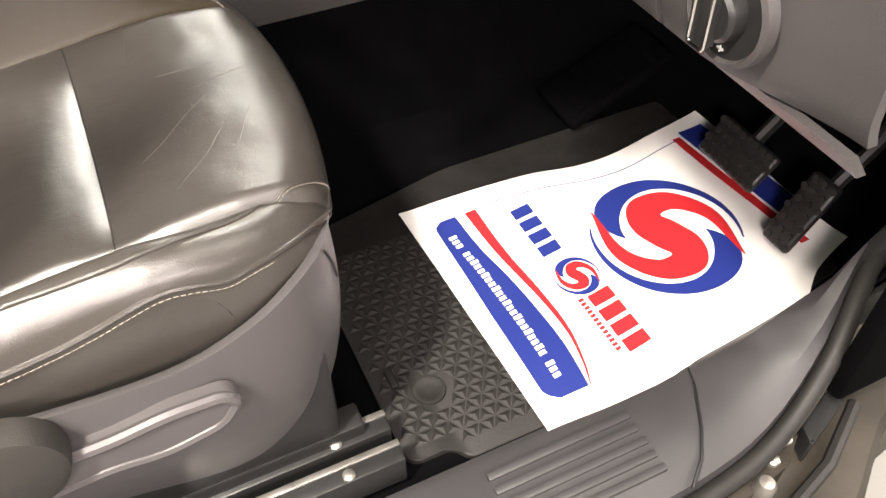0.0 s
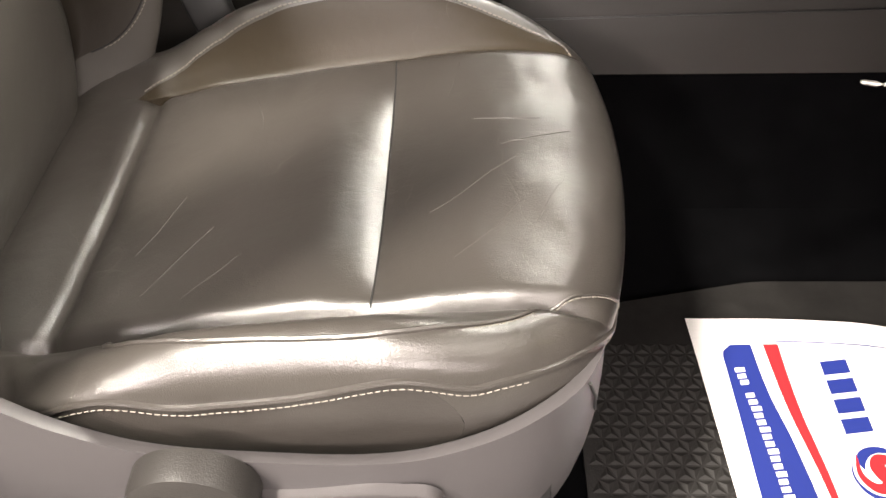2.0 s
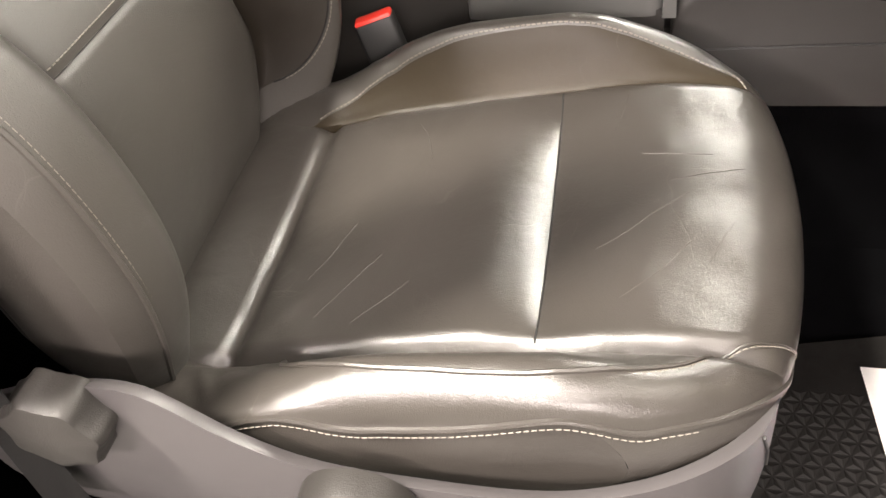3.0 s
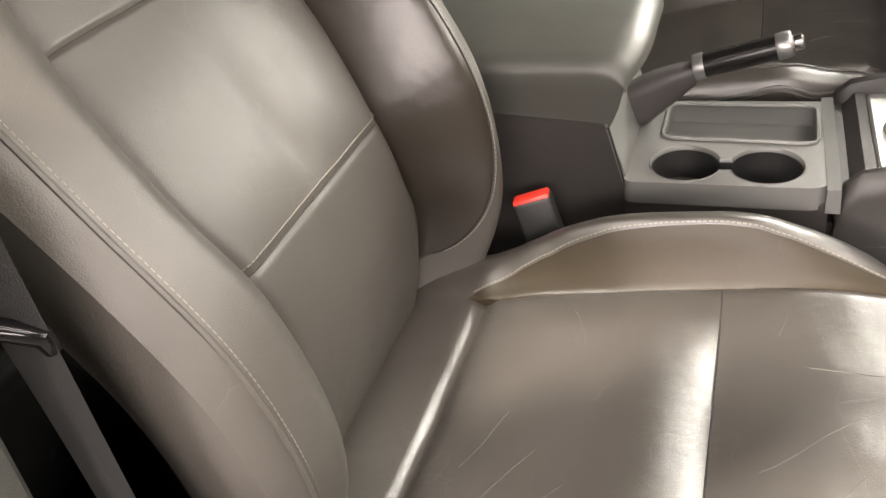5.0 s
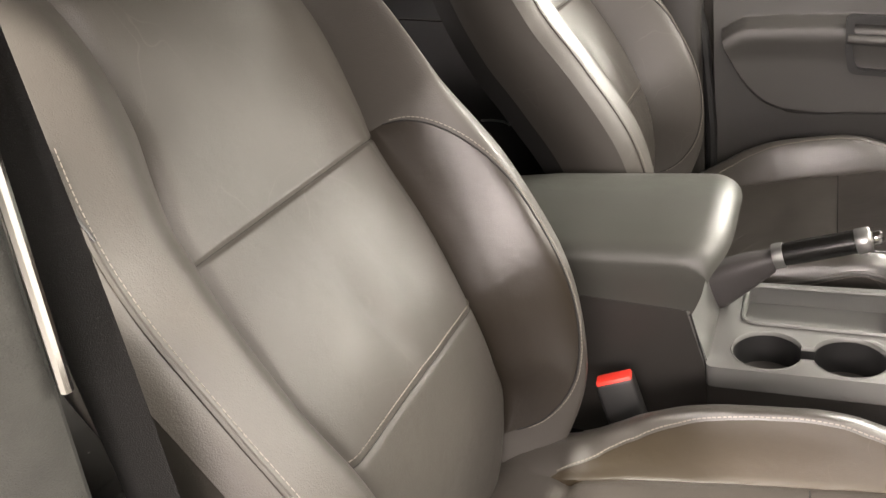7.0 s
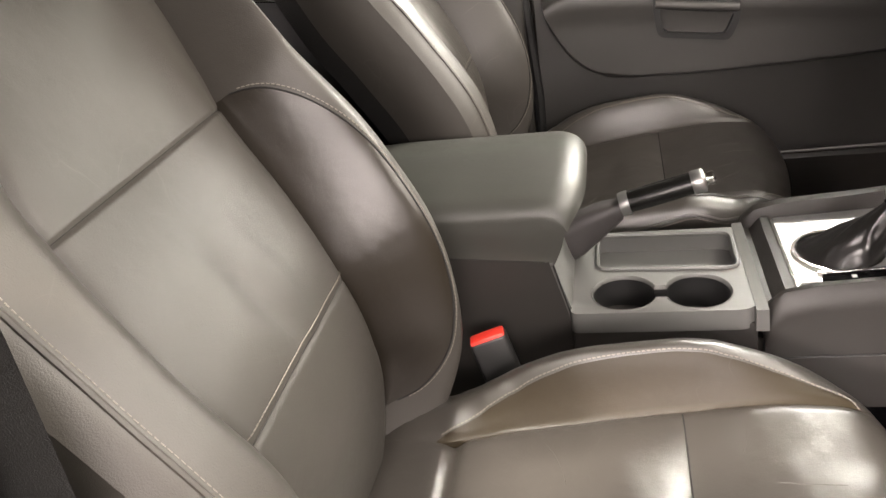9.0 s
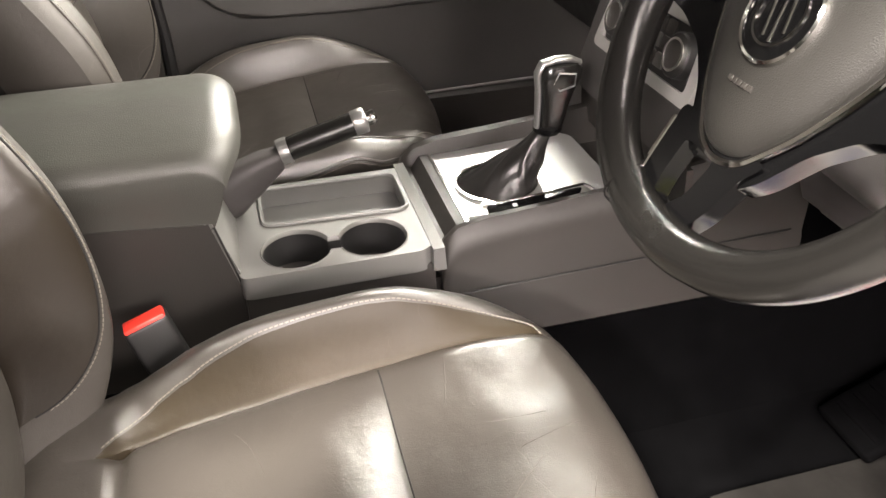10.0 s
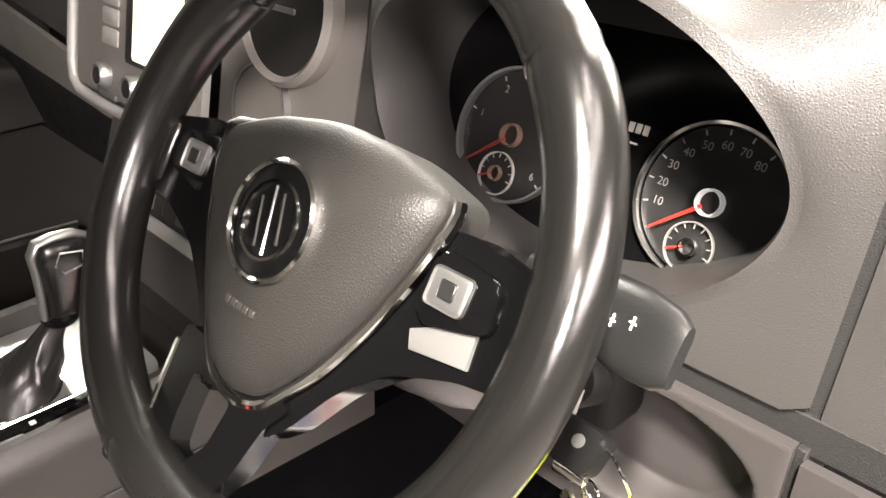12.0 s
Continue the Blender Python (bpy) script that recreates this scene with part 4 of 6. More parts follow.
def cup_outline(r, neck):
    """Two round cups joined by a narrow neck."""
    a0 = math.asin(neck / r)
    pts = [(0.036 + r * math.cos(k), 0.377 + r * math.sin(k)) for k in [-math.pi + a0 + (2 * math.pi - 2 * a0) * i / 36 for i in range(37)]]
    return pts + [(-0.057 + r * math.cos(k), 0.377 + r * math.sin(k)) for k in [a0 + (2 * math.pi - 2 * a0) * i / 36 for i in range(37)]]


cups = [cup_outline(0.0415, 0.013)]
well = rounded([(-0.092, 0.438), (0.094, 0.430), (0.094, 0.530), (-0.092, 0.536)], 0.016)
plate(bm, outer, cups + [well], lambda a, b, d: Vector((a, b, 0.375 + d)), [0.09, 0.026], skirt=0.030)
part("tray", bm, CONSOLE_LIGHT, console, "grey plastic tray with two round cup holders")
bm = bmesh.new()
rbox(bm, (-0.124, 0.3335, 0.285), (0.104, 0.342, 0.352), 0.002)
part("tray_side", bm, CONSOLE, console)
bm = bmesh.new()
vs = grid(bm, [[Vector((a, b, 0.375 + d)) for a, b in cup_outline(r, n)] for r, n, d in ((0.0435, 0.0150, 0.0002), (0.0425, 0.0140, 0.0014), (0.0412, 0.0127, 0.0002), (0.0405, 0.012, -0.004))], close_v=True)
part("cup_rim", bm, CONSOLE_LIGHT, console)
bm = bmesh.new()
vs = grid(bm, [[Vector((a, b, 0.375 + d)) for a, b in cup_outline(r, n)] for r, n, d in ((0.0405, 0.012, -0.004), (0.0385, 0.0115, -0.045), (0.036, 0.011, -0.078), (0.033, 0.010, -0.086))], close_v=True)
cap(bm, vs[-1])
part("cup_liner", bm, BLACK, console, "dark cup holder liner")
bm = bmesh.new()
rbox(bm, (0.048, 0.334, 0.360), (0.060, 0.345, 0.372), 0.004, 3)
part("cup_tab", bm, TRIM, console, "pale plastic tab at the cup rim")
bm = bmesh.new()
tube(bm, [put for put in [Vector((x, y, 0.3765)) for x, y in well]], 0.003, 6, closed=True)
part("well_rim", bm, CONSOLE_LIGHT, console)
bm = bmesh.new()
rbox(bm, (-0.03, 0.470, 0.349), (0.07, 0.476, 0.352), 0.0012)
part("coin_slot", bm, BLACK, console)
bm = bmesh.new()
prism(bm, [(0.100, 0.345), (0.100, 0.376), (0.114, 0.377), (0.116, 0.345)], lambda a, b, d: Vector((a, d, b)), 0.326, 0.56, 0.003)
part("tray_end", bm, CONSOLE_LIGHT, console)

# gear selector surround
bm = bmesh.new()
rows = []
for x, zt in ((0.112, 0.350), (0.118, 0.372), (0.135, 0.388), (0.17, 0.396), (0.26, 0.403), (0.36, 0.412), (0.44, 0.424), (0.62, 0.45)):
    rows.append([Vector((x, y, z)) for y, z in ((0.322, 0.17), (0.326, 0.30), (0.329, 0.305), (0.330, zt - 0.030), (0.335, zt - 0.010), (0.345, zt), (0.356, zt - 0.002), (0.362, zt - 0.016), (0.362, 0.36),
                                                (0.572, 0.36), (0.572, zt - 0.016), (0.578, zt - 0.002), (0.59, zt), (0.602, zt - 0.01), (0.606, zt - 0.03), (0.61, 0.17))])
vs = grid(bm, rows)
cap(bm, vs[0])
part("gear_surround", bm, CONSOLE, console, "dark plastic rails beside the gear selector")
bm = bmesh.new()
prism(bm, [(0.115, 0.345), (0.140, 0.378), (0.152, 0.378), (0.152, 0.345)], lambda a, b, d: Vector((a, d, b)), 0.363, 0.571, 0.003)
part("surround_step", bm, CONSOLE, console)
bm = bmesh.new()
tube(bm, [(0.115, 0.3265, 0.3025), (0.3, 0.3265, 0.3075), (0.6, 0.3265, 0.314)], 0.0013, 6)
part("side_seam", bm, BLACK, console)

gear = thing("gear_selector", (0.24, 0.46, 0.36), "automatic gear selector with black leather boot and chrome trim", "gear selector")
bm = bmesh.new()
frame_out = [(0.153, 0.364), (0.345, 0.366), (0.365, 0.40), (0.365, 0.55), (0.345, 0.570), (0.153, 0.570)]
boot_hole = circle(0.222, 0.462, 0.055, 36, 1.05)
win = rounded([(0.185, 0.374), (0.305, 0.376), (0.322, 0.402), (0.19, 0.404)], 0.006)
plate(bm, rounded(frame_out, 0.012), [boot_hole], lambda a, b, d: Vector((a, b, 0.3755 + 0.10 * max(0, a - 0.24) + d)), [0.012], skirt=0.01)
part("selector_plate", bm, PLATE, gear, "satin silver selector plate")
bm = bmesh.new()
prism(bm, win, lambda a, b, d: Vector((a, b, 0.3762 + 0.10 * max(0, a - 0.24) + d)), 0.0, 0.0016, 0.0005)
window = part("position_window", bm, GLOSS, gear, "gloss black position display")
for k, x in enumerate((0.222, 0.240, 0.258, 0.276)):
    bm = bmesh.new()
    rbox(bm, (x, 0.388, 0.3786), (x + 0.006, 0.395, 0.3806), 0.0003, 1)
    part("position_mark", bm, WHITE, window)
bm = bmesh.new()
tube(bm, [(0.185, 0.4065, 0.378), (0.24, 0.4065, 0.3785), (0.325, 0.4055, 0.387)], 0.0022, 6)
tube(bm, [(0.325, 0.4055, 0.387), (0.333, 0.378, 0.388)], 0.0022, 6)
part("plate_trim", bm, CHROME, gear, "thin chrome line")
bm = bmesh.new()
tube(bm, [(0.155, 0.366, 0.377), (0.155, 0.568, 0.377)], 0.003, 6)
part("plate_edge", bm, CHROME, gear)
for k in range(2):
    bm = bmesh.new()
    rbox(bm, (0.160 + 0.028 * k, 0.3675, 0.3758), (0.185 + 0.028 * k, 0.383, 0.3795), 0.0015)
    part("plate_button", bm, CONSOLE_LIGHT, gear, "grey blank switch")
bm = bmesh.new()
rows = []
for i in range(29):
    t = i / 28
    cx, cy, cz = 0.222 + 0.062 * t ** 0.9, 0.462 - 0.02 * t, 0.374 + 0.085 * t
    r = 0.040 * (1 - t) ** 1.7 + 0.0125
    row = []
    for j in range(96):
        k = 2 * math.pi * j / 96
        belly = math.sin(math.pi * t)
        fold = 1 + 0.16 * belly * (1 - abs(((k * 1.5 + 2.2 * t) / math.pi) % 2 - 1) * 2) * (0.6 + 0.4 * math.cos(k - 4.2))
        fold += 0.12 * belly * max(-0.5, math.sin(5 * k + 9 * t)) ** 3 + 0.07 * belly * noise.noise(Vector((2.2 * math.cos(k), 2.2 * math.sin(k), 4 * t))) + 0.10 * belly * bell((k - 3.6), 0.5)
        row.append(Vector((cx + r * fold * math.cos(k), cy + r * fold * math.sin(k), cz)))
    rows.append(row)
grid(bm, rows, close_v=True)
part("boot", bm, BOOT, gear, "folded black leather boot")
bm = bmesh.new()
ring(bm, [(0.052, 0.0), (0.058, 0.0), (0.057, 0.004), (0.053, 0.004)], XY(0.222, 0.462, 0.3755), 36)
part("boot_ring", bm, CHROME, gear)
bm = bmesh.new()
lathe(bm, [(0.016, 0.0), (0.019, 0.004), (0.019, 0.010), (0.014, 0.014), (0.012, 0.05)], lambda a, b, d: Vector((0.284 + a + d * 0.1, 0.442 + b, 0.452 + d)), 24)
part("collar", bm, GLOSS, gear)
bm = bmesh.new()
rows = []
for i, (z, w, dpt, sx) in enumerate(((0.458, 0.010, 0.013, 0.0), (0.470, 0.0125, 0.016, 0.001), (0.490, 0.0135, 0.018, 0.003), (0.510, 0.016, 0.022, 0.005), (0.527, 0.018, 0.027, 0.008), (0.538, 0.0175, 0.027, 0.009), (0.5445, 0.014, 0.022, 0.008), (0.5465, 0.006, 0.010, 0.006))):
    row = []
    for j in range(32):
        k = 2 * math.pi * j / 32
        c, s = math.cos(k), math.sin(k)
        row.append(Vector((0.287 + sx + dpt * abs(c) ** 0.7 * (1 if c > 0 else -1), 0.438 + w * abs(s) ** 0.7 * (1 if s > 0 else -1), z)))
    rows.append(row)
vs = grid(bm, rows, close_v=True)
cap(bm, vs[0][::-1]), cap(bm, vs[-1])
knob = part("selector_knob", bm, LEATHER_DARK, gear, "black leather selector knob")
bm = bmesh.new()
pts = [(0.268, 0.4385, 0.462), (0.2685, 0.4385, 0.49), (0.268, 0.4385, 0.515), (0.266, 0.4385, 0.535), (0.272, 0.4385, 0.546), (0.288, 0.4385, 0.5495), (0.308, 0.4385, 0.549), (0.322, 0.4385, 0.543)]
tube(bm, pts, [0.006, 0.0065, 0.007, 0.0075, 0.008, 0.008, 0.0075, 0.006], 12, flat=0.6)
part("knob_trim", bm, SATIN, knob, "chrome spine over the knob")
bm = bmesh.new()
tube(bm, [(0.290, 0.4215, 0.515), (0.309, 0.4205, 0.520), (0.310, 0.4205, 0.535), (0.288, 0.4212, 0.538), (0.282, 0.4220, 0.525)], 0.0012, 6, closed=True)
part("knob_line", bm, SATIN, knob)

# handbrake
brake = thing("handbrake", (-0.09, 0.482, 0.36), "handbrake lever with black grip and silver button", "handbrake")
bm = bmesh.new()
rows = []
for x, z, w, h in ((-0.150, 0.405, 0.020, 0.045), (-0.115, 0.424, 0.021, 0.045), (-0.085, 0.440, 0.0195, 0.034), (-0.055, 0.4525, 0.0155, 0.019)):
    rows.append([Vector((x + 0.25 * h * math.sin(k) * -0.3, 0.482 + w * abs(math.cos(k)) ** 0.6 * (1 if math.cos(k) > 0 else -1), z + h * math.sin(k) * (0.45 if math.sin(k) > 0 else 1.0)))
                 for k in [2 * math.pi * j / 28 for j in range(28)]])
vs = grid(bm, rows, close_v=True)
cap(bm, vs[-1])
part("lever_base", bm, DASH_LOW, brake, "grey tapered lever base")
A0, A1 = Vector((-0.057, 0.482, 0.4535)), Vector((0.068, 0.482, 0.4875))


def along(t):
    return A0 + (A1 - A0) * t


bm = bmesh.new()
tube(bm, [along(0.0), along(0.05), along(0.10)], [0.0165, 0.0172, 0.0168], 20)
part("grip_ring", bm, SATIN, brake, "dull silver ring")
bm = bmesh.new()
tube(bm, [along(0.10), along(0.3), along(0.55), along(0.76)], [0.0150, 0.0158, 0.0155, 0.0150], 20)
part("grip", bm, LEATHER_DARK, brake, "black leather grip")
bm = bmesh.new()
tube(bm, [along(0.76), along(0.78), along(0.88), along(0.895)], [0.0155, 0.0165, 0.0165, 0.0150], 20)
part("end_ring", bm, SATIN, brake, "silver end ring")
bm = bmesh.new()
tube(bm, [along(0.89), along(0.90), along(0.98), along(1.0)], [0.009, 0.0095, 0.0095, 0.007], 16)
part("release_button", bm, CHROME, brake, "bright release button")

# belt buckle
buckle = thing("belt_buckle", (-0.215, 0.277, 0.25), "black seat belt buckle with red release button", "belt buckle")
m = Matrix.Translation((-0.222, 0.281, 0.352)) @ Euler((radians(-8), radians(-14), radians(12))).to_matrix().to_4x4()
bm = bmesh.new()
rbox(bm, (-0.024, -0.014, -0.07), (0.024, 0.014, 0.026), 0.005, 3)
bm.transform(m)
part("buckle_body", bm, BLACK, buckle)
bm = bmesh.new()
rbox(bm, (-0.0225, -0.0125, 0.012), (0.0225, 0.0105, 0.0292), 0.003, 2)
bm.transform(m)
part("release_button", bm, RED, buckle, "bright red release button")
bm = bmesh.new()
tube(bm, [m @ Vector((0, 0, -0.07)), m @ Vector((0, 0.0, -0.12)), Vector((-0.23, 0.262, 0.13))], 0.012, 10)
part("buckle_stalk", bm, BLACK, buckle)

# ---- steering wheel ----
WC = Vector((0.267, -0.011, 0.730))
WU, WN, WR = Vector((0.485, 0, 0.875)).normalized(), Vector((-0.875, 0, 0.485)).normalized(), Vector((0, -1, 0))
wheel_turn = Matrix((WR, WU, WN)).transposed()
wheel = thing("steering_wheel", WC, "black leather steering wheel with gloss spokes and chrome trim", "steering wheel", turn=wheel_turn)
L = lambda a, b, d: Vector((a, b, d))
bm = bmesh.new()
rows = []
SEG = 160
for i in range(SEG):
    k = 2 * math.pi * i / SEG
    R = 0.1705 - 0.006 * max(0, -math.sin(k)) ** 6
    grip = 1 + 0.10 * (bell((math.degrees(k) - 38), 14) + bell(math.degrees(k) - 142, 14)) + 0.04 * bell(abs(math.degrees(k) - 270), 30)
    notch = 1 - 0.05 * (bell(math.degrees(k) - 45, 1.0) + bell(math.degrees(k) - 135, 1.0) + bell(math.degrees(k) - 250, 0.8) + bell(math.degrees(k) - 287, 0.8))
    row = []
    for j in range(20):
        q = 2 * math.pi * j / 20
        rr = R + 0.0168 * grip * notch * math.cos(q)
        row.append(Vector((rr * math.cos(k), rr * math.sin(k), 0.0185 * grip * notch * math.sin(q))))
    rows.append(row)
grid(bm, rows, close_u=True, close_v=True)
rim = part("rim", bm, LEATHER_DARK, wheel, "black leather rim, worn shiny", local=True)
for k in (45, 135, 250):
    bm = bmesh.new()
    a = radians(k)
    tube(bm, [Vector(((0.1690 + 0.0166 * math.cos(q)) * math.cos(a), (0.1690 + 0.0166 * math.cos(q)) * math.sin(a), 0.0183 * math.sin(q))) for q in [2 * math.pi * j / 20 for j in range(20)]], 0.0009, 5, closed=True)
    part("rim_joint", bm, LEATHER_DARK, rim, "pale joint lines", local=True)

LB = lambda a, b, d: Vector((a, b, d - 0.013))
PAD = rounded([(-0.088, 0.036), (-0.048, 0.053), (0.0, 0.062), (0.046, 0.060), (0.094, 0.047), (0.085, 0.012), (0.069, -0.025), (0.049, -0.059), (0.022, -0.090), (0.0, -0.096), (-0.022, -0.090), (-0.049, -0.059), (-0.069, -0.025), (-0.085, 0.012)], 0.014, 4)
bm = bmesh.new()
rows = []
for s, d in ((1.0, -0.030), (1.0, 0.000), (0.985, 0.006), (0.94, 0.0105), (0.8, 0.0155), (0.6, 0.019), (0.4, 0.021), (0.2, 0.022), (0.02, 0.022)):
    rows.append([Vector((a * s, b * s - 0.01 * (1 - s), d - 0.007)) for a, b in PAD])
vs = grid(bm, rows, close_v=True)
cap(bm, vs[-1])
pad = part("airbag_pad", bm, PAD_SKIN, wheel, "grained dark grey airbag cover", local=True)
bm = bmesh.new()
i0 = min(range(len(PAD)), key=lambda i: (PAD[i][0] - 0.094) ** 2 + (PAD[i][1] - 0.045) ** 2)
i1 = min(range(len(PAD)), key=lambda i: (PAD[i][0] + 0.088) ** 2 + (PAD[i][1] - 0.036) ** 2)
idx = list(range(i0, i1 + 1)) if i0 < i1 else list(range(i0, len(PAD))) + list(range(0, i1 + 1))
line = [(PAD[i][0] * 1.05, PAD[i][1] * 1.05) for i in idx]
tube(bm, [L(a, b, -0.005) for a, b in line], 0.0034, 8)
part("chrome_line", bm, CHROME, pad, "chrome line under the airbag cover", local=True)
bm = bmesh.new()
lathe(bm, [(0.0325, 0.020), (0.0325, 0.0290), (0.030, 0.0298), (0.0, 0.0298)], LB, 44)
badge = part("badge_disc", bm, GLOSS, pad, "gloss black badge disc", local=True)
bm = bmesh.new()
ring(bm, [(0.0305, 0.026), (0.0335, 0.026), (0.0335, 0.0305), (0.0318, 0.0318), (0.0305, 0.0305)], LB, 48)
ring(bm, [(0.0195, 0.0290), (0.0222, 0.0290), (0.0218, 0.0316), (0.0200, 0.0316)], LB, 40)
part("badge_ring", bm, CHROME, badge, "chrome rings", local=True)
for pts in ([(-0.012, 0.010), (-0.004, -0.016)], [(-0.004, 0.018), (0.004, -0.018)], [(0.004, 0.016), (0.012, -0.010)]):
    bm = bmesh.new()
    tube(bm, [LB(a, b, 0.0302) for a, b in pts], 0.0012, 6)
    part("badge_bar", bm, CHROME, badge, local=True)
for k in range(5):
    bm = bmesh.new()
    rbox(bm, (-0.013 + 0.0055 * k, -0.050, 0.0115), (-0.0090 + 0.0055 * k, -0.046, 0.0146), 0.0002, 1)
    part("embossed_bar", bm, CONSOLE, pad, local=True)
# hub behind, side spokes with switches, lower spokes
bm = bmesh.new()
lathe(bm, [(0.0, -0.075), (0.048, -0.072), (0.052, -0.04), (0.055, -0.02), (0.050, -0.005), (0.0, -0.003)], L, 36)
part("hub", bm, BLACK, wheel, local=True)
for s in (1, -1):
    bm = bmesh.new()
    out = rounded([(s * 0.070, 0.030), (s * 0.108, 0.036), (s * 0.158, 0.026), (s * 0.158, -0.022), (s * 0.128, -0.027), (s * 0.092, -0.041), (s * 0.066, -0.064), (s * 0.044, -0.096), (s * 0.026, -0.112), (s * 0.022, -0.070)], 0.008)
    prism(bm, out if s > 0 else out[::-1], L, -0.026, -0.008, 0.005, 3)
    spoke = part("side_spoke", bm, GLOSS, wheel, "gloss black side spoke", local=True)
    bm = bmesh.new()
    out = rounded([(s * 0.096, 0.026), (s * 0.134, 0.022), (s * 0.138, -0.002), (s * 0.098, -0.012), (s * 0.092, 0.000)], 0.006)
    prism(bm, out if s > 0 else out[::-1], L, -0.009, -0.003, 0.0025, 3)
    part("switch_pad", bm, GLOSS, spoke, "gloss black switch panel", local=True)
    bm = bmesh.new()
    rbox(bm, (s * 0.110 - 0.012, -0.001, -0.0035), (s * 0.110 + 0.012, 0.018, -0.0005), 0.003, 3)
    part("switch_key", bm, SATIN, spoke, "silver framed switch key", local=True)
    bm = bmesh.new()
    rbox(bm, (s * 0.110 - 0.005, 0.004, -0.0008), (s * 0.110 + 0.005, 0.013, 0.0004), 0.001, 1)
    part("key_mark", bm, BLACK, spoke, local=True)
    bm = bmesh.new()
    rbox(bm, (s * 0.152 - 0.007, -0.020, -0.018), (s * 0.152 + 0.006, 0.024, -0.004), 0.006, 3)
    part("spoke_end", bm, LEATHER_DARK, spoke, local=True)
    if s < 0:
        continue
    bm = bmesh.new()
    out = [(s * 0.094, -0.016), (s * 0.130, 0.002), (s * 0.132, -0.020), (s * 0.098, -0.025)]
    prism(bm, out if s > 0 else out[::-1], L, -0.009, -0.0055, 0.001, 2)
    part("spoke_inlay", bm, PLATE, spoke, "dull silver inlay", local=True)
bm = bmesh.new()
out = rounded([(-0.060, -0.080), (0.046, -0.084), (0.033, -0.100), (0.022, -0.137), (0.008, -0.160), (-0.017, -0.170), (-0.042, -0.172), (-0.061, -0.162), (-0.060, -0.120)], 0.008)
hole = rounded([(-0.036, -0.100), (0.002, -0.102), (-0.004, -0.132), (-0.018, -0.150), (-0.036, -0.150), (-0.038, -0.128)], 0.006)
plate(bm, out, [hole], lambda a, b, d: Vector((a, b, -0.004 + d)), [0.016], floor_on=False, skirt=0.016)
fork = part("lower_spoke", bm, GLOSS, wheel, "gloss black forked lower spoke", local=True)
bm = bmesh.new()
tube(bm, [L(-0.0615, -0.092, -0.005), L(-0.0625, -0.120, -0.005), L(-0.0625, -0.150, -0.005)], 0.0024, 6)
part("spoke_trim", bm, CHROME, fork, local=True)


# ---- steering column, stalks, key ----
def text_mesh(body, size):
    cu = bpy.data.curves.new("writing", "FONT")
    cu.body, cu.size, cu.align_x, cu.align_y = body, size, "CENTER", "CENTER"
    tmp = new("writing", cu)
    me = bpy.data.meshes.new_from_object(tmp.evaluated_get(bpy.context.evaluated_depsgraph_get()))
    bpy.data.objects.remove(tmp)
    bm = bmesh.new()
    bm.from_mesh(me)
    bpy.data.meshes.remove(me)
    return bm


column = thing("steering_column", (0.40, 0.0, 0.6), "grey plastic steering column shroud", "steering column")
bm = bmesh.new()
rows = []
for d, w, up, dn in ((-0.075, 0.034, 0.008, 0.052), (-0.085, 0.046, 0.012, 0.066), (-0.12, 0.056, 0.018, 0.080), (-0.16, 0.066, 0.022, 0.086), (-0.24, 0.080, 0.03, 0.085)):
    o = WC + WN * d
    row = []
    for j in range(40):
        k = 2 * math.pi * j / 40
        c, s = math.cos(k), math.sin(k)
        row.append(o + WR * (w * abs(c) ** 0.6 * (1 if c > 0 else -1)) + WU * ((up if s > 0 else dn) * abs(s) ** 0.75 * (1 if s > 0 else -1)))
    rows.append(row)
vs = grid(bm, rows, close_v=True)
cap(bm, vs[0][::-1])
part("shroud", bm, DASH, column)
stalk_end = Vector((0.352, -0.198, 0.705))
for s, name in ((1, "wiper_stalk"), (-1, "signal_stalk")):
    ob = thing(name, (0.39, -0.08 * s, 0.70), "flat black control stalk beside the steering wheel", "control stalk", "control stalks")
    bm = bmesh.new()
    rows = []
    for t, w, h in ((0.0, 0.009, 0.008), (0.35, 0.010, 0.008), (0.45, 0.022, 0.010), (0.75, 0.024, 0.0105), (0.93, 0.021, 0.010), (1.0, 0.016, 0.006)):
        o = Vector((0.395, -0.075 * s, 0.690)).lerp(Vector((stalk_end.x, stalk_end.y * s, stalk_end.z)), t)
        rows.append([o + WU * (w * abs(math.cos(k)) ** 0.6 * (1 if math.cos(k) > 0 else -1)) + WN * (h * abs(math.sin(k)) ** 0.6 * (1 if math.sin(k) > 0 else -1)) for k in [2 * math.pi * j / 24 for j in range(24)]])
    vs = grid(bm, rows, close_v=True)
    cap(bm, vs[0][::-1]), cap(bm, vs[-1])
    body = part("stalk_body", bm, BLACK, ob)
    mid = Vector((0.395, -0.075 * s, 0.690)).lerp(Vector((stalk_end.x, stalk_end.y * s, stalk_end.z)), 0.66)
    ax = (Vector((stalk_end.x, stalk_end.y * s, stalk_end.z)) - mid).normalized()
    for k in range(3):
        bm = bmesh.new()
        o = mid + ax * (0.014 * (k - 1)) + WN * 0.0108 + WU * (0.004 * (k - 1))
        tube(bm, [o + WU * 0.0035, o - WU * 0.0035], 0.0007, 4)
        tube(bm, [o - ax * 0.0025, o + ax * 0.0025], 0.0006, 4)
        part("stalk_mark", bm, WHITE, body, "small white symbol")

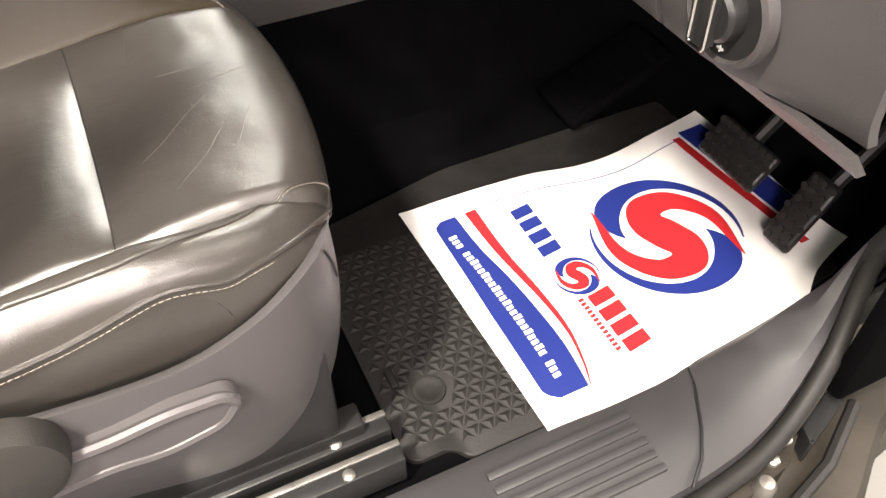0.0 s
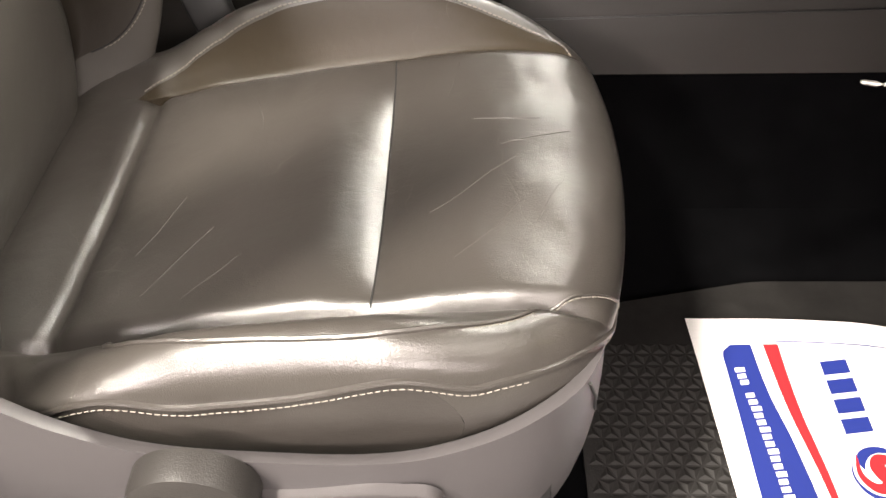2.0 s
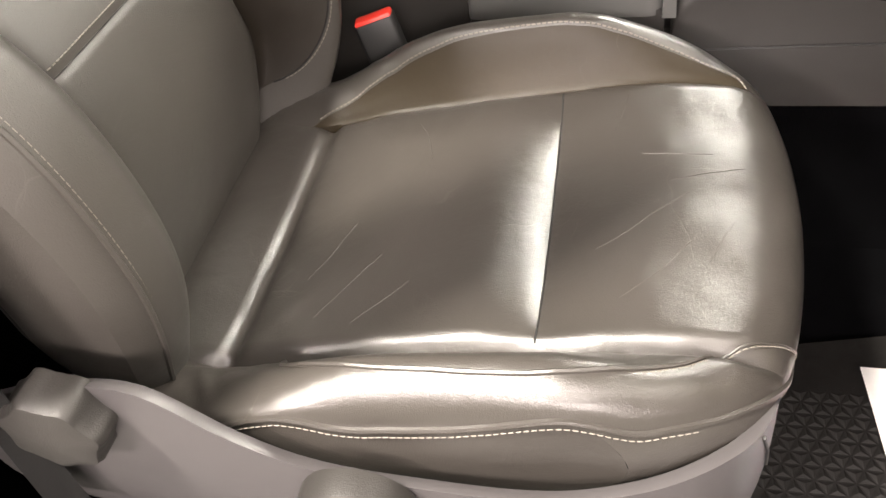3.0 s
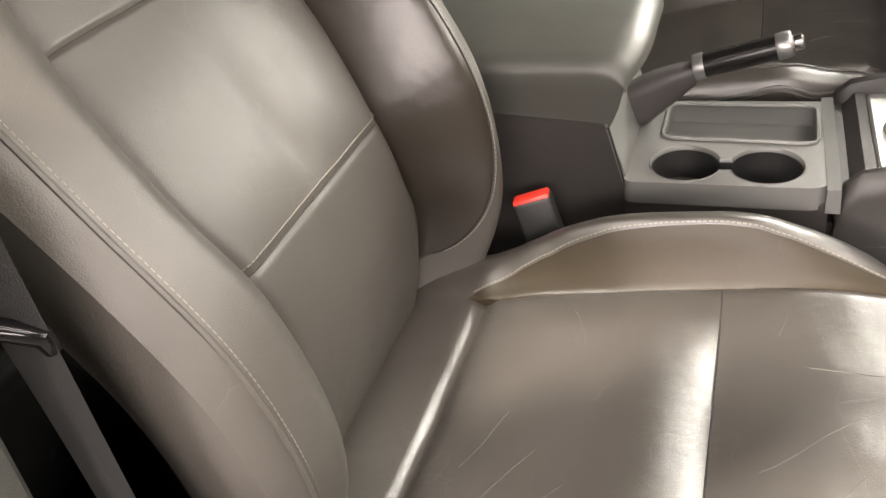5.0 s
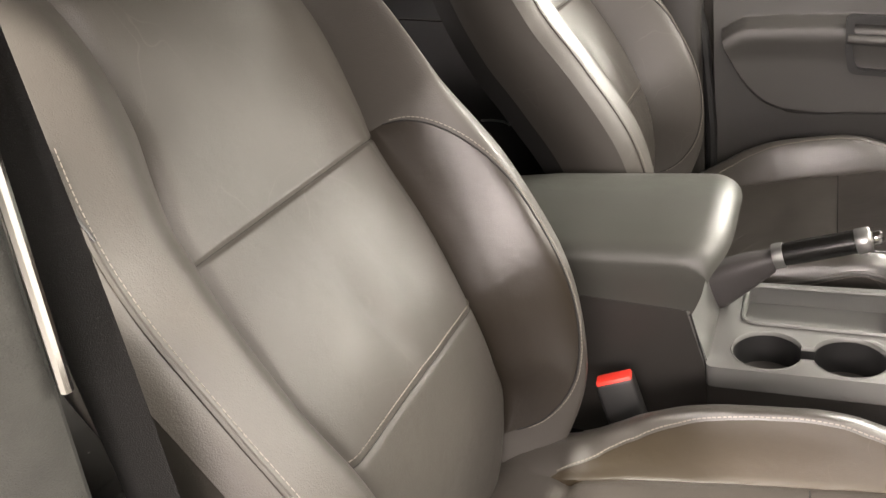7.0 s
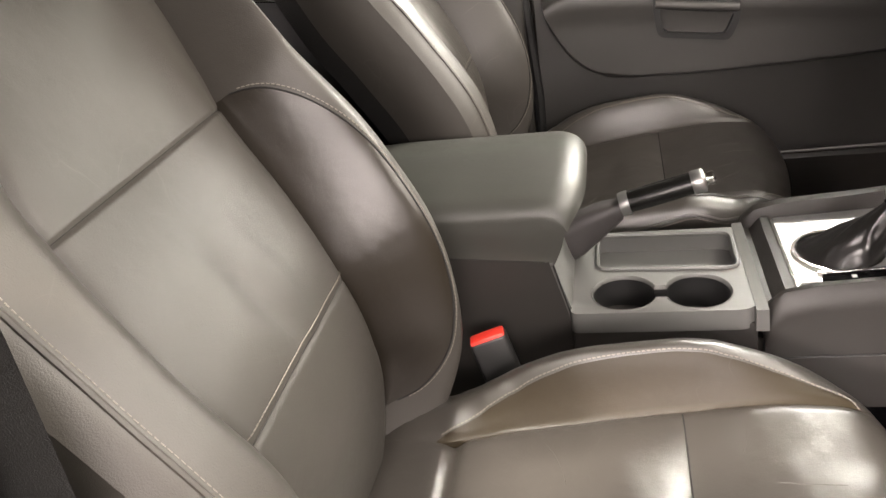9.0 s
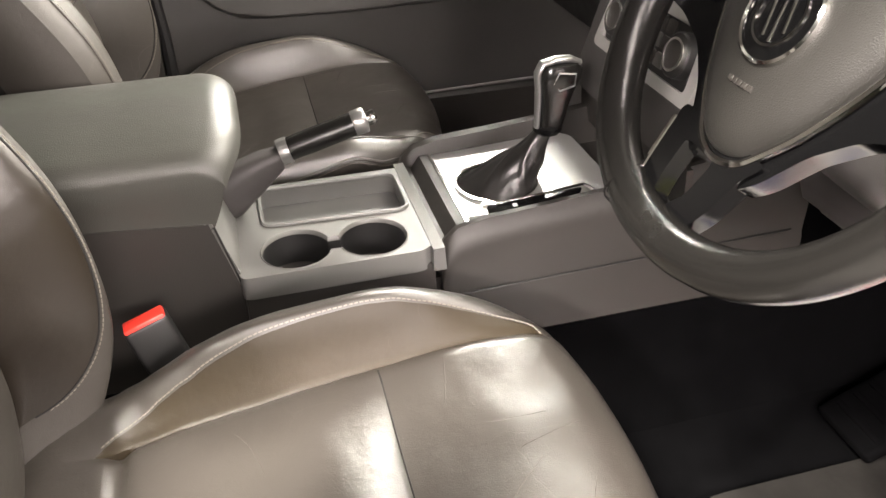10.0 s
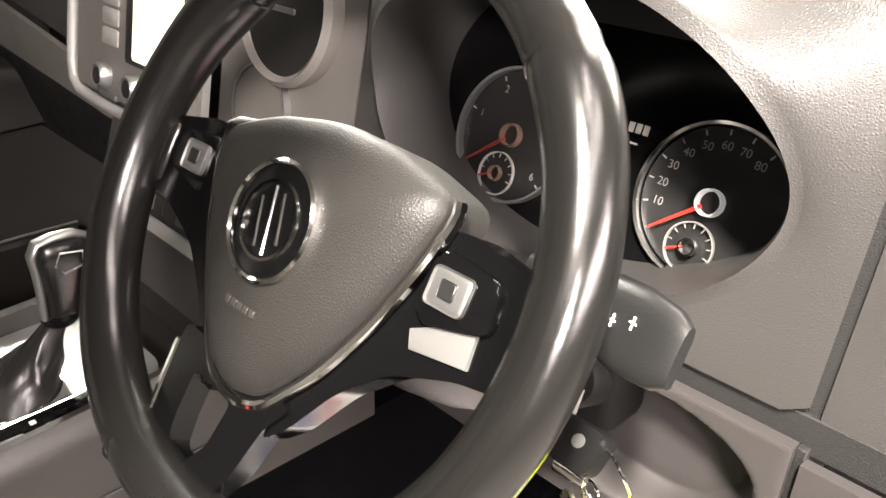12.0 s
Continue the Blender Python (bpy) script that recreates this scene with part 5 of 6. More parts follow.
keys = thing("key_bunch", (0.40, -0.12, 0.59), "car key in ignition with keys and fluorescent yellow tag", "keys")
# added dull black block, stands in for the shadow between column and knee panel
bm = bmesh.new()
rbox(bm, (0.425, -0.128, 0.570), (0.475, -0.055, 0.668), 0.010, 3)
part("column_shade_block", bm, DULL, column, "added black block for the shade beside the column")
bm = bmesh.new()
lathe(bm, [(0.019, -0.03), (0.019, 0.012), (0.016, 0.016), (0.0, 0.016)], frame_on((0.424, -0.106, 0.612), (0, -1, 0), (0.35, 0, 0.94)), 28)
part("ignition_lock", bm, DULL, column, "black ignition lock")
bm = bmesh.new()
f = frame_on((0.385, -0.126, 0.594), (-0.10, -0.98, 0.05), (0.55, -0.10, 0.83))
prism(bm, rounded([(-0.028, -0.012), (0.016, -0.015), (0.020, -0.010), (0.021, 0.010), (0.016, 0.014), (-0.028, 0.012)], 0.005), f, -0.007, 0.007, 0.003, 3)
head = part("key_head", bm, DULL, keys, "black flip key head")
bm = bmesh.new()
lathe(bm, [(0.0042, 0.0065), (0.0042, 0.0076), (0.0034, 0.0078), (0.0, 0.0074)], lambda a, b, d: f(a + 0.006, b + 0.003, d), 16)
part("key_button", bm, CONSOLE_LIGHT, head, "small pale button mark")
bm = bmesh.new()
rbox(bm, (-0.0035, -0.011, -0.0035), (0.0035, 0.011, 0.0035), 0.0015)
bm.transform(Matrix.Translation(f(0.010, -0.015, 0.004)))
part("key_end", bm, CHROME, head, "bright key loop")
RING = Vector((0.384, -0.152, 0.583))
bm = bmesh.new()
tube(bm, [RING + Vector((0.004 * math.sin(2 * k), 0.015 * math.cos(k), 0.018 * math.sin(k))) for k in [2 * math.pi * j / 36 for j in range(36)]], 0.0011, 6, closed=True)
part("key_ring", bm, CHROME, keys, "steel split ring")
bm = bmesh.new()
tube(bm, [Vector((0.386, -0.143, 0.560)) + Vector((0.006 * math.cos(k), 0.010 * math.cos(k), 0.012 * math.sin(k))) for k in [2 * math.pi * j / 30 for j in range(30)]], 0.0010, 6, closed=True)
part("key_ring", bm, CHROME, keys, "small steel split ring")
for o, lean, ln in (((0.386, -0.130, 0.547), 0.18, 0.034), ((0.381, -0.138, 0.545), -0.10, 0.038), ((0.390, -0.143, 0.549), 0.45, 0.030)):
    bm = bmesh.new()
    lathe(bm, [(0.0095, -0.001), (0.0095, 0.001), (0.004, 0.001), (0.004, -0.001)], frame_on(o, (0.3, 1, 0.1), (0, lean, 1)), 20)
    o2 = Vector(o)
    d = Vector((0, -lean, -1)).normalized()
    tube(bm, [o2 + d * 0.007, o2 + d * ln], 0.0028, 5, flat=0.4)
    for q in range(3):
        tube(bm, [o2 + d * (ln - 0.004 - 0.006 * q), o2 + d * (ln - 0.004 - 0.006 * q) + Vector((0, 0.005, 0))], 0.0013, 4)
    part("small_key", bm, BRASS, keys, "small worn brass key")
bm = bmesh.new()
lathe(bm, [(0.0, -0.004), (0.005, -0.0035), (0.0065, 0.0), (0.005, 0.0035), (0.0, 0.004)], frame_on((0.378, -0.128, 0.540), (0.2, 1, 0), (0.1, 0, 1)), 20)
part("bead", bm, TAN, keys, "round pale disc")
TOP, END = Vector((0.384, -0.153, 0.566)), Vector((0.384, -0.163, 0.487))
bm = bmesh.new()
td = (END - TOP)
tube(bm, [TOP + td * t for t in (0, 0.05, 0.28, 0.30, 0.33, 0.36, 0.60, 0.62, 0.66, 0.68, 0.86, 0.875, 0.89, 0.98, 1.0)], [0.005, 0.0066, 0.0066, 0.0066, 0.0066, 0.0060, 0.0060, 0.0076, 0.0076, 0.0060, 0.0060, 0.0046, 0.0062, 0.0062, 0.004], 14)
part("yellow_tag", bm, NEON, keys, "fluorescent yellow plastic tag")
bm = bmesh.new()
a, b = Vector((0.382, -0.134, 0.518)), Vector((0.331, -0.110, 0.501))
pts = [a.lerp(b, t) + Vector((0, 0.001, -0.004)) * math.sin(math.pi * t) for t in [i / 24 for i in range(25)]]
for p in pts[:-6]:
    bmesh.ops.create_uvsphere(bm, u_segments=8, v_segments=6, radius=0.0014, matrix=Matrix.Translation(p))
tube(bm, pts, 0.0006, 5)
tube(bm, pts[-6:], [0.0008, 0.0016, 0.0017, 0.0014, 0.0017, 0.0008], 8)
part("ball_chain", bm, STEEL, keys, "short bright ball chain")
bm = bmesh.new()
tube(bm, [(0.424, -0.100, 0.598), (0.400, -0.110, 0.594)], 0.004, 8, flat=0.4)
part("key_blade", bm, STEEL, keys, "steel key blade in the lock")
keys.matrix_world = pose(0.380, -0.135, 0.609)
keys["base"] = (0.380, -0.135, 0.609)

# ---- dashboard ----
dash = thing("dashboard", (0.6, 0.4, 0.4), "dark grey moulded dashboard with round instruments", "dashboard")


def dash_x(y, z):
    """How far forward the upper face of the dashboard stands."""
    x = 0.452 + 0.35 * max(0, z - 0.640) * (0.75 + 0.25 * step(-0.1, -0.35, y)) * 0.45
    x += 0.35 * max(0, z - 0.80) ** 1.3
    x -= 0.015 * step(0.14, 0.2, y) * step(0.85, 0.6, z)
    return x


CY, CZ, RY, RZ = -0.021, 0.751, 0.168, 0.102


def rect_point(k, y0, y1, z0, z1):
    c, s = math.cos(k), math.sin(k)
    ty = ((y1 - CY) if c > 0 else (CY - y0)) / max(1e-6, abs(c))
    tz = ((z1 - CZ) if s > 0 else (CZ - z0)) / max(1e-6, abs(s))
    t = min(ty, tz)
    return CY + c * t, CZ + s * t


# instrument panel with a hooded bowl
bm = bmesh.new()
rows = []
SEG = 96
ks = [2 * math.pi * i / SEG for i in range(SEG)]
hood = lambda k: 0.040 * step(-0.2, 0.9, math.sin(k))
for q in (0.0, 0.15, 0.35, 0.6, 0.8, 0.9, 0.96, 1.0):
    row = []
    for k in ks:
        ey, ez = CY + RY * 1.045 * math.cos(k), CZ + RZ * 1.05 * math.sin(k)
        ry, rz = rect_point(k, -0.2335, 0.168, 0.637, 0.868)
        y, z = ry + (ey - ry) * q, rz + (ez - rz) * q
        row.append(Vector((dash_x(y, z) - hood(k) * step(0.0, 1.0, q) * 0.9, y, z + 0.006 * step(0.5, 1, q) * math.sin(k))))
    rows.append(row)
for q, s, x in ((1, 1.015, None), (1, 1.0, None), (1, 0.99, 0.478), (1, 0.985, 0.525), (1, 0.985, 0.585)):
    row = []
    for k in ks:
        y, z = CY + RY * s * math.cos(k), CZ + RZ * s * math.sin(k)
        base = dash_x(y, z) - hood(k) * 0.9
        if x is None:
            xx = base - 0.003 if s > 1.005 else base + 0.004
        else:
            xx = max(x, base + 0.01)
        row.append(Vector((xx, y, z)))
    rows.append(row)
vs = grid(bm, rows, close_v=True)
part("instrument_panel", bm, DASH, dash, "grained dark panel with hooded instrument bowl")
bm = bmesh.new()
rows = [[Vector((0.546 + 0.345 * RZ * s * math.sin(k), CY + RY * 0.985 * s * math.cos(k), CZ + RZ * 0.985 * s * math.sin(k))) for k in ks] for s in (1.0, 0.02)]
vs = grid(bm, rows, close_v=True)
cap(bm, vs[-1])
cluster = part("instrument_face", bm, GLOSS, dash, "black instrument face")


def dial(cy, cz, r, name, marks, needle, sub, mat_ring=CHROME):
    f = frame_on((0.527, cy, cz), (0, -1, 0), (0.33, 0, 0.944))
    bm = bmesh.new()
    ring(bm, [(r, -0.012), (r + 0.0022, -0.012), (r + 0.0022, 0.003), (r, 0.002)], f, 56)
    part(name, bm, mat_ring, cluster, "thin bright dial ring")
    bm = bmesh.new()
    lathe(bm, [(r, -0.006), (r * 0.98, -0.004), (0.0, -0.004)], f, 48)
    part("dial_face", bm, BLACK, cluster)
    for ang, txt in marks:
        a = radians(ang)
        bm = text_mesh(txt, 0.0085)
        m = Matrix([[*(f(1, 0, 0) - f(0, 0, 0))], [*(f(0, 1, 0) - f(0, 0, 0))], [*(f(0, 0, 1) - f(0, 0, 0))]]).transposed().to_4x4()
        bm.transform(Matrix.Translation(f(r * 0.74 * math.cos(a), r * 0.74 * math.sin(a), -0.0034)) @ m)
        part("numeral", bm, DIAL, cluster, smooth=False)
        bm = bmesh.new()
        tube(bm, [f(r * 0.88 * math.cos(a), r * 0.88 * math.sin(a), -0.0034), f(r * 0.95 * math.cos(a), r * 0.95 * math.sin(a), -0.0034)], 0.0007, 4)
        part("tick", bm, DIAL, cluster)
    a = radians(needle)
    bm = bmesh.new()
    tube(bm, [f(0.006 * math.cos(a), 0.006 * math.sin(a), 0.001), f(r * 0.9 * math.cos(a), r * 0.9 * math.sin(a), 0.001)], [0.0017, 0.0008], 5)
    part("needle", bm, NEEDLE if mat_ring is CHROME else NEEDLE_DIM, cluster, "red needle")
    bm = bmesh.new()
    ring(bm, [(0.0080, -0.003), (0.0098, -0.003), (0.0095, 0.004), (0.0083, 0.004)], f, 28)
    part("needle_hub", bm, HUB if mat_ring is CHROME else ORANGE, cluster, "bright ring round the needle hub")
    g = frame_on(f(-sub[0], sub[1], 0.0005), (0, -1, 0), (0.33, 0, 0.944))
    bm = bmesh.new()
    ring(bm, [(0.0170, -0.003), (0.0180, -0.003), (0.0180, 0.0), (0.0170, 0.0)], g, 36)
    part("small_dial_ring", bm, DIAL, cluster, "thin ring of the small gauge")
    bm = bmesh.new()
    ring(bm, [(0.0050, -0.002), (0.0064, -0.002), (0.0062, 0.003), (0.0052, 0.003)], g, 24)
    part("small_hub", bm, CHROME if mat_ring is CHROME else ORANGE, cluster)
    bm = bmesh.new()
    tube(bm, [g(-0.004, -0.001, 0.0005), g(-0.015, -0.006, 0.0005)], 0.0009, 4)
    part("small_needle", bm, NEEDLE if mat_ring is CHROME else NEEDLE_DIM, cluster)
    for k in range(9):
        w = radians(200 - 27 * k)
        bm = bmesh.new()
        tube(bm, [g(0.013 * math.cos(w), 0.013 * math.sin(w), -0.001), g(0.0165 * math.cos(w), 0.0165 * math.sin(w), -0.001)], 0.0005, 4)
        part("small_tick", bm, DIAL, cluster)


dial(-0.118, 0.712, 0.053, "speed_dial", [(195 - 20 * i, str(10 * (i + 1))) for i in range(8)], 219, (0.004, -0.033))
dial(0.058, 0.712, 0.053, "rev_dial", [(165, "1"), (120, "2"), (78, "3"), (38, "4"), (-2, "5"), (-42, "6")], 219, (0.004, -0.033), SATIN)
bm = bmesh.new()
rbox(bm, (0.5275, -0.056, 0.735), (0.5285, -0.030, 0.7362), 0.0002, 1)
part("display_line", bm, DIAL, cluster, "faint line on the display")
bm = bmesh.new()
f = frame_on((0.529, -0.046, 0.743), (0, -1, 0), (0.33, 0, 0.944))
for k in range(3):
    prism(bm, [(0.006 * k, 0), (0.006 * k + 0.0045, 0), (0.006 * k + 0.0045, 0.007), (0.006 * k, 0.007)], f, 0, 0.0003, 0)
part("display_bar", bm, DIAL, cluster)

# dash top
bm = bmesh.new()
rows = []
for i in range(41):
    y = -0.43 + 1.62 * i / 40
    hump = 0.012 * bell(y - CY, 0.17)
    z0 = 0.868 if -0.26 < y < 0.17 else 0.868 - 0.02 * step(0.17, 0.25, y) - 0.055 * step(-0.25, -0.40, y)
    rows.append([Vector((dash_x(y, z0) + (0.006 if k == 0 else 0), y, z0 - (0.004 if k == 0 else 0)) if k < 2 else
                        (0.60, y, z0 + 0.012 + hump) if k == 2 else (0.75, y, z0 + 0.006) if k == 3 else (1.05, y, z0 - 0.03)) for k in range(5)])
grid(bm, rows)
part("dash_top", bm, DASH, dash, "dark soft dash top under the windscreen")


def face(name, y0, y1, z0, z1, fx, mat, label="", ny=12, nz=10, lip=0.0025):
    bm = bmesh.new()
    rows = []
    for i in range(-1, ny + 2):
        ii = min(max(i, 0), ny)
        y = y0 + (y1 - y0) * ii / ny
        row = []
        for j in range(-1, nz + 2):
            jj = min(max(j, 0), nz)
            lo, hi = (z0(y) if callable(z0) else z0), (z1(y) if callable(z1) else z1)
            z = lo + (hi - lo) * jj / nz
            inset = lip * 4 if (i < 0 or i > ny or j < 0 or j > nz) else lip * 0.35 if (i in (0, ny) or j in (0, nz)) else 0
            row.append(Vector((fx(y, z) + inset, y, z)))
        rows.append(row)
    grid(bm, rows)
    return part(name, bm, mat, dash, label)


# outer panel with round vent
face("outer_panel", -0.425, -0.2395, 0.620, 0.842, lambda y, z: dash_x(y, z) + 0.02 * step(-0.3, -0.43, y) + 0.004, DASH, "grained outer dash panel")
low = lambda y, z: 0.444 + 0.10 * max(0, 0.535 - z) ** 1.0 + 0.9 * max(0, 0.50 - z) ** 1.3 + 0.03 * step(-0.28, -0.43, y)


def knee_x(y, z):
    d = math.hypot(max(0, -(y + 0.150)) / 0.072 if y < -0.150 else max(0, y + 0.118) / 0.05, (z - 0.575) / (0.066 if z < 0.575 else 0.038))
    return low(y, z) + 0.032 * (1 - step(0.76, 1.0, d))


face("knee_panel", -0.2335, 0.160, 0.478, 0.6215, knee_x, DASH_LOW, "paler knee panel with rounded pocket", 140, 70)
face("switch_panel", -0.425, -0.2395, 0.478, 0.6135, low, DASH_LOW, "paler panel with the light switch", 12, 12)
face("knee_lip", -0.425, 0.165, 0.450, 0.4745, lambda y, z: 0.470 + 0.8 * (0.475 - z), DASH_LOW, "lower lip of the knee panel", 12, 4)
bm = bmesh.new()
rbox(bm, (0.565, -0.40, 0.47), (0.90, 1.14, 0.845), 0.01)
part("dash_core", bm, BLACK, dash)

bm = bmesh.new()
grid(bm, [[Vector((dash_x(-0.236, z) + 0.007, y, z)) for y in (-0.2415, -0.2315)] for z in [0.632 + 0.0214 * k for k in range(11)]])
part("panel_joint", bm, WEB, dash, "dark joint between dash panels")
# two dark upright joints; the long box paints shade under the panel's overhang
for lo, hi in (((0.4505, -0.2400, 0.53), (0.50, -0.2330, 0.62)), ((0.456, -0.2400, 0.478), (0.50, -0.2330, 0.53)), ((0.456, -0.42, 0.614), (0.50, 0.16, 0.639))):
    bm = bmesh.new()
    rbox(bm, lo, hi, 0.001, 1)
    part("gap_and_shade", bm, WEB, dash)
f = frame_on((0.470, -0.310, 0.737), (0, -1, 0), (0.17, 0, 0.98))
bm = bmesh.new()
ring(bm, [(0.050, -0.01), (0.056, -0.01), (0.056, 0.004), (0.053, 0.008), (0.050, 0.004)], f, 48)
vent = part("outer_vent", bm, SATIN, dash, "silver-ringed round air vent")
bm = bmesh.new()
lathe(bm, [(0.050, 0.002), (0.046, -0.004), (0.0, -0.006)], f, 40)
part("vent_bowl", bm, BLACK, vent)
for k in range(5):
    bm = bmesh.new()
    w = 0.044 * math.cos((k - 2) * 0.36)
    prism(bm, [(-w, -0.0012 + 0.015 * (k - 2)), (w, -0.0012 + 0.015 * (k - 2)), (w, 0.0012 + 0.015 * (k - 2)), (-w, 0.0012 + 0.015 * (k - 2))], f, -0.008, 0.002, 0)
    part("vent_slat", bm, BLACK, vent)

# light switch and buttons
f = frame_on((0.4455, -0.312, 0.535), (0, -1, 0), (-0.03, 0, 1.0))
bm = bmesh.new()
ring(bm, [(0.036, -0.004), (0.043, -0.004), (0.042, 0.005), (0.038, 0.007), (0.036, 0.003)], f, 48)
sw = part("light_switch", bm, DASH_LOW, dash, "round light switch in a dull grey ring")
bm = bmesh.new()
lathe(bm, [(0.037, 0.0), (0.0365, 0.0035), (0.0, 0.0035)], f, 40)
part("switch_disc", bm, BLACK, sw)
bm = bmesh.new()
lathe(bm, [(0.022, 0.003), (0.021, 0.014), (0.018, 0.017), (0.0, 0.017)], f, 32)
part("switch_knob", bm, BLACK, sw)
bm = bmesh.new()
prism(bm, rounded([(-0.0085, -0.023), (0.0085, -0.023), (0.0085, 0.023), (-0.0085, 0.023)], 0.004), f, 0.016, 0.025, 0.002, 2)
bar_ob = part("switch_bar", bm, BLACK, sw, "black turning bar")
bm = bmesh.new()
tube(bm, [f(a, b, 0.025) for a, b in rounded([(-0.0085, -0.023), (0.0085, -0.023), (0.0085, 0.023), (-0.0085, 0.023)], 0.004)], 0.0016, 6, closed=True)
part("bar_trim", bm, CHROME, bar_ob, "bright trim round the bar")
for a, b in ((-0.030, 0.006), (-0.030, -0.007), (0.0, 0.030), (0.004, -0.029)):
    bm = bmesh.new()
    tube(bm, [f(a - 0.003, b, 0.0042), f(a + 0.003, b, 0.0042)], 0.0011, 5)
    tube(bm, [f(a, b - 0.0025, 0.0042), f(a, b + 0.0025, 0.0042)], 0.0007, 5)
    part("switch_symbol", bm, WHITE, sw, "small white symbol")
f = frame_on((0.4425, -0.318, 0.602), (0, -1, 0), (0.0, 0, 1.0))
bm = bmesh.new()
prism(bm, rounded([(-0.030, -0.009), (0.045, -0.009), (0.045, 0.009), (-0.030, 0.009)], 0.003), f, -0.004, 0.0015, 0.001)
dim = part("dimmer_block", bm, BLACK, dash, "black dimmer wheel block")
for k in range(4):
    bm = bmesh.new()
    prism(bm, rounded([(-0.026 + 0.018 * k, -0.0065), (-0.011 + 0.018 * k, -0.0065), (-0.011 + 0.018 * k, 0.0065), (-0.026 + 0.018 * k, 0.0065)], 0.002), f, 0.001, 0.0035, 0.001)
    part("dimmer_key", bm, BLACK, dim)

# centre stack: raised rib, vents, radio, climate panel
face("upper_stack_panel", 0.175, 0.385, 0.655, 0.845, lambda y, z: 0.452 + 0.16 * (z - 0.66), STACK, "grey stack panel round the middle vent", 10, 10)
bm = bmesh.new()
tube(bm, [(0.468 + 0.10 * i, 0.182 - 0.012 * i, 0.64 + 0.235 * i) for i in [k / 10 for k in range(11)]], 0.012, 10, flat=0.7)
part("stack_rib", bm, STACK, dash, "raised pale rib beside the instruments")
f = frame_on((0.462, 0.268, 0.782), (0, -1, 0), (0.17, 0, 0.98))
bm = bmesh.new()
ring(bm, [(0.056, -0.02), (0.066, -0.012), (0.067, 0.004), (0.062, 0.010), (0.057, 0.006)], f, 56)
vent = part("middle_vent", bm, STACK, dash, "round middle air vent in a broad grey ring")
bm = bmesh.new()
lathe(bm, [(0.057, 0.004), (0.054, -0.012), (0.0, -0.018)], f, 44)
part("vent_bowl", bm, BLACK, vent)
for k in range(5):
    bm = bmesh.new()
    w = 0.050 * math.cos((k - 2) * 0.36)
    prism(bm, [(-w, -0.0012 + 0.018 * (k - 2)), (w, -0.0012 + 0.018 * (k - 2)), (w, 0.0012 + 0.018 * (k - 2)), (-w, 0.0012 + 0.018 * (k - 2))], f, -0.012, -0.002, 0)
    part("vent_slat", bm, BLACK, vent)
bm = bmesh.new()
prism(bm, rounded([(-0.016, -0.002), (0.016, -0.002), (0.016, 0.003), (-0.016, 0.003)], 0.001), f, -0.002, 0.006, 0.001)
part("vent_tab", bm, SATIN, vent, "bright vent tab")
f = frame_on((0.452, 0.305, 0.686), (0, -1, 0), (0.17, 0, 0.98))
bm = bmesh.new()
ring(bm, [(0.0415, -0.004), (0.0435, -0.004), (0.0435, 0.004), (0.0415, 0.004)], f, 44)
knob2 = part("round_blank", bm, SATIN, dash, "round blank cover with thin bright rim")
bm = bmesh.new()
lathe(bm, [(0.0415, 0.0), (0.0405, 0.003), (0.0, 0.003)], f, 36)
part("blank_face", bm, STACK, knob2)

face("radio_panel", 0.392, 0.662, 0.652, 0.848, lambda y, z: 0.436 + 0.16 * (z - 0.66), CLIMATE, "silver-grey radio surround", 8, 8)
f = frame_on((0.4385, 0.520, 0.740), (0, -1, 0), (0.16, 0, 0.987))
bm = bmesh.new()
prism(bm, rounded([(-0.128, -0.098), (0.122, -0.098), (0.122, 0.090), (-0.128, 0.090)], 0.010), f, -0.01, 0.006, 0.003)
radio = part("radio", bm, STACK, dash, "car radio with lit screen")
bm = bmesh.new()
prism(bm, rounded([(-0.006, -0.052), (0.118, -0.052), (0.118, 0.066), (-0.006, 0.066)], 0.004), f, 0.005, 0.0065, 0.001)
part("screen_bezel", bm, BLACK, radio, "black screen bezel")
bm = bmesh.new()
prism(bm, rounded([(0.014, -0.046), (0.114, -0.046), (0.114, 0.060), (0.014, 0.060)], 0.003), f, 0.006, 0.0085, 0.001)
part("radio_screen", bm, SCREEN, radio, "pale lit screen")
bm = bmesh.new()
tube(bm, [f(a, b, 0.004) for a, b in ((-0.143, 0.10), (-0.146, 0.0), (-0.147, -0.075), (-0.140, -0.098), (-0.122, -0.108), (-0.06, -0.111), (0.04, -0.112), (0.124, -0.112))], [0.007] * 8, 10)
part("radio_frame", bm, CLIMATE, radio, "rounded silver-grey frame")
for a in (-0.050, 0.022, 0.094):
    bm = bmesh.new()
    lathe(bm, [(0.0155, 0.005), (0.015, 0.016), (0.0125, 0.019), (0.010, 0.0175), (0.0, 0.0175)], lambda x, y, d, a=a: f(a + x, -0.076 + y, d), 24)
    kn = part("radio_knob", bm, SATIN, radio, "silver rimmed radio knob")
    bm = bmesh.new()
    lathe(bm, [(0.0100, 0.0172), (0.0095, 0.0182), (0.0, 0.0184)], lambda x, y, d, a=a: f(a + x, -0.076 + y, d), 20)
    part("knob_face", bm, BLACK, kn)
for k in range(5):
    bm = bmesh.new()
    prism(bm, rounded([(-0.060, -0.040 + 0.022 * k), (-0.022, -0.040 + 0.022 * k), (-0.022, -0.022 + 0.022 * k), (-0.060, -0.022 + 0.022 * k)], 0.002), f, 0.005, 0.008, 0.0015)
    part("radio_key", bm, CLIMATE, radio)
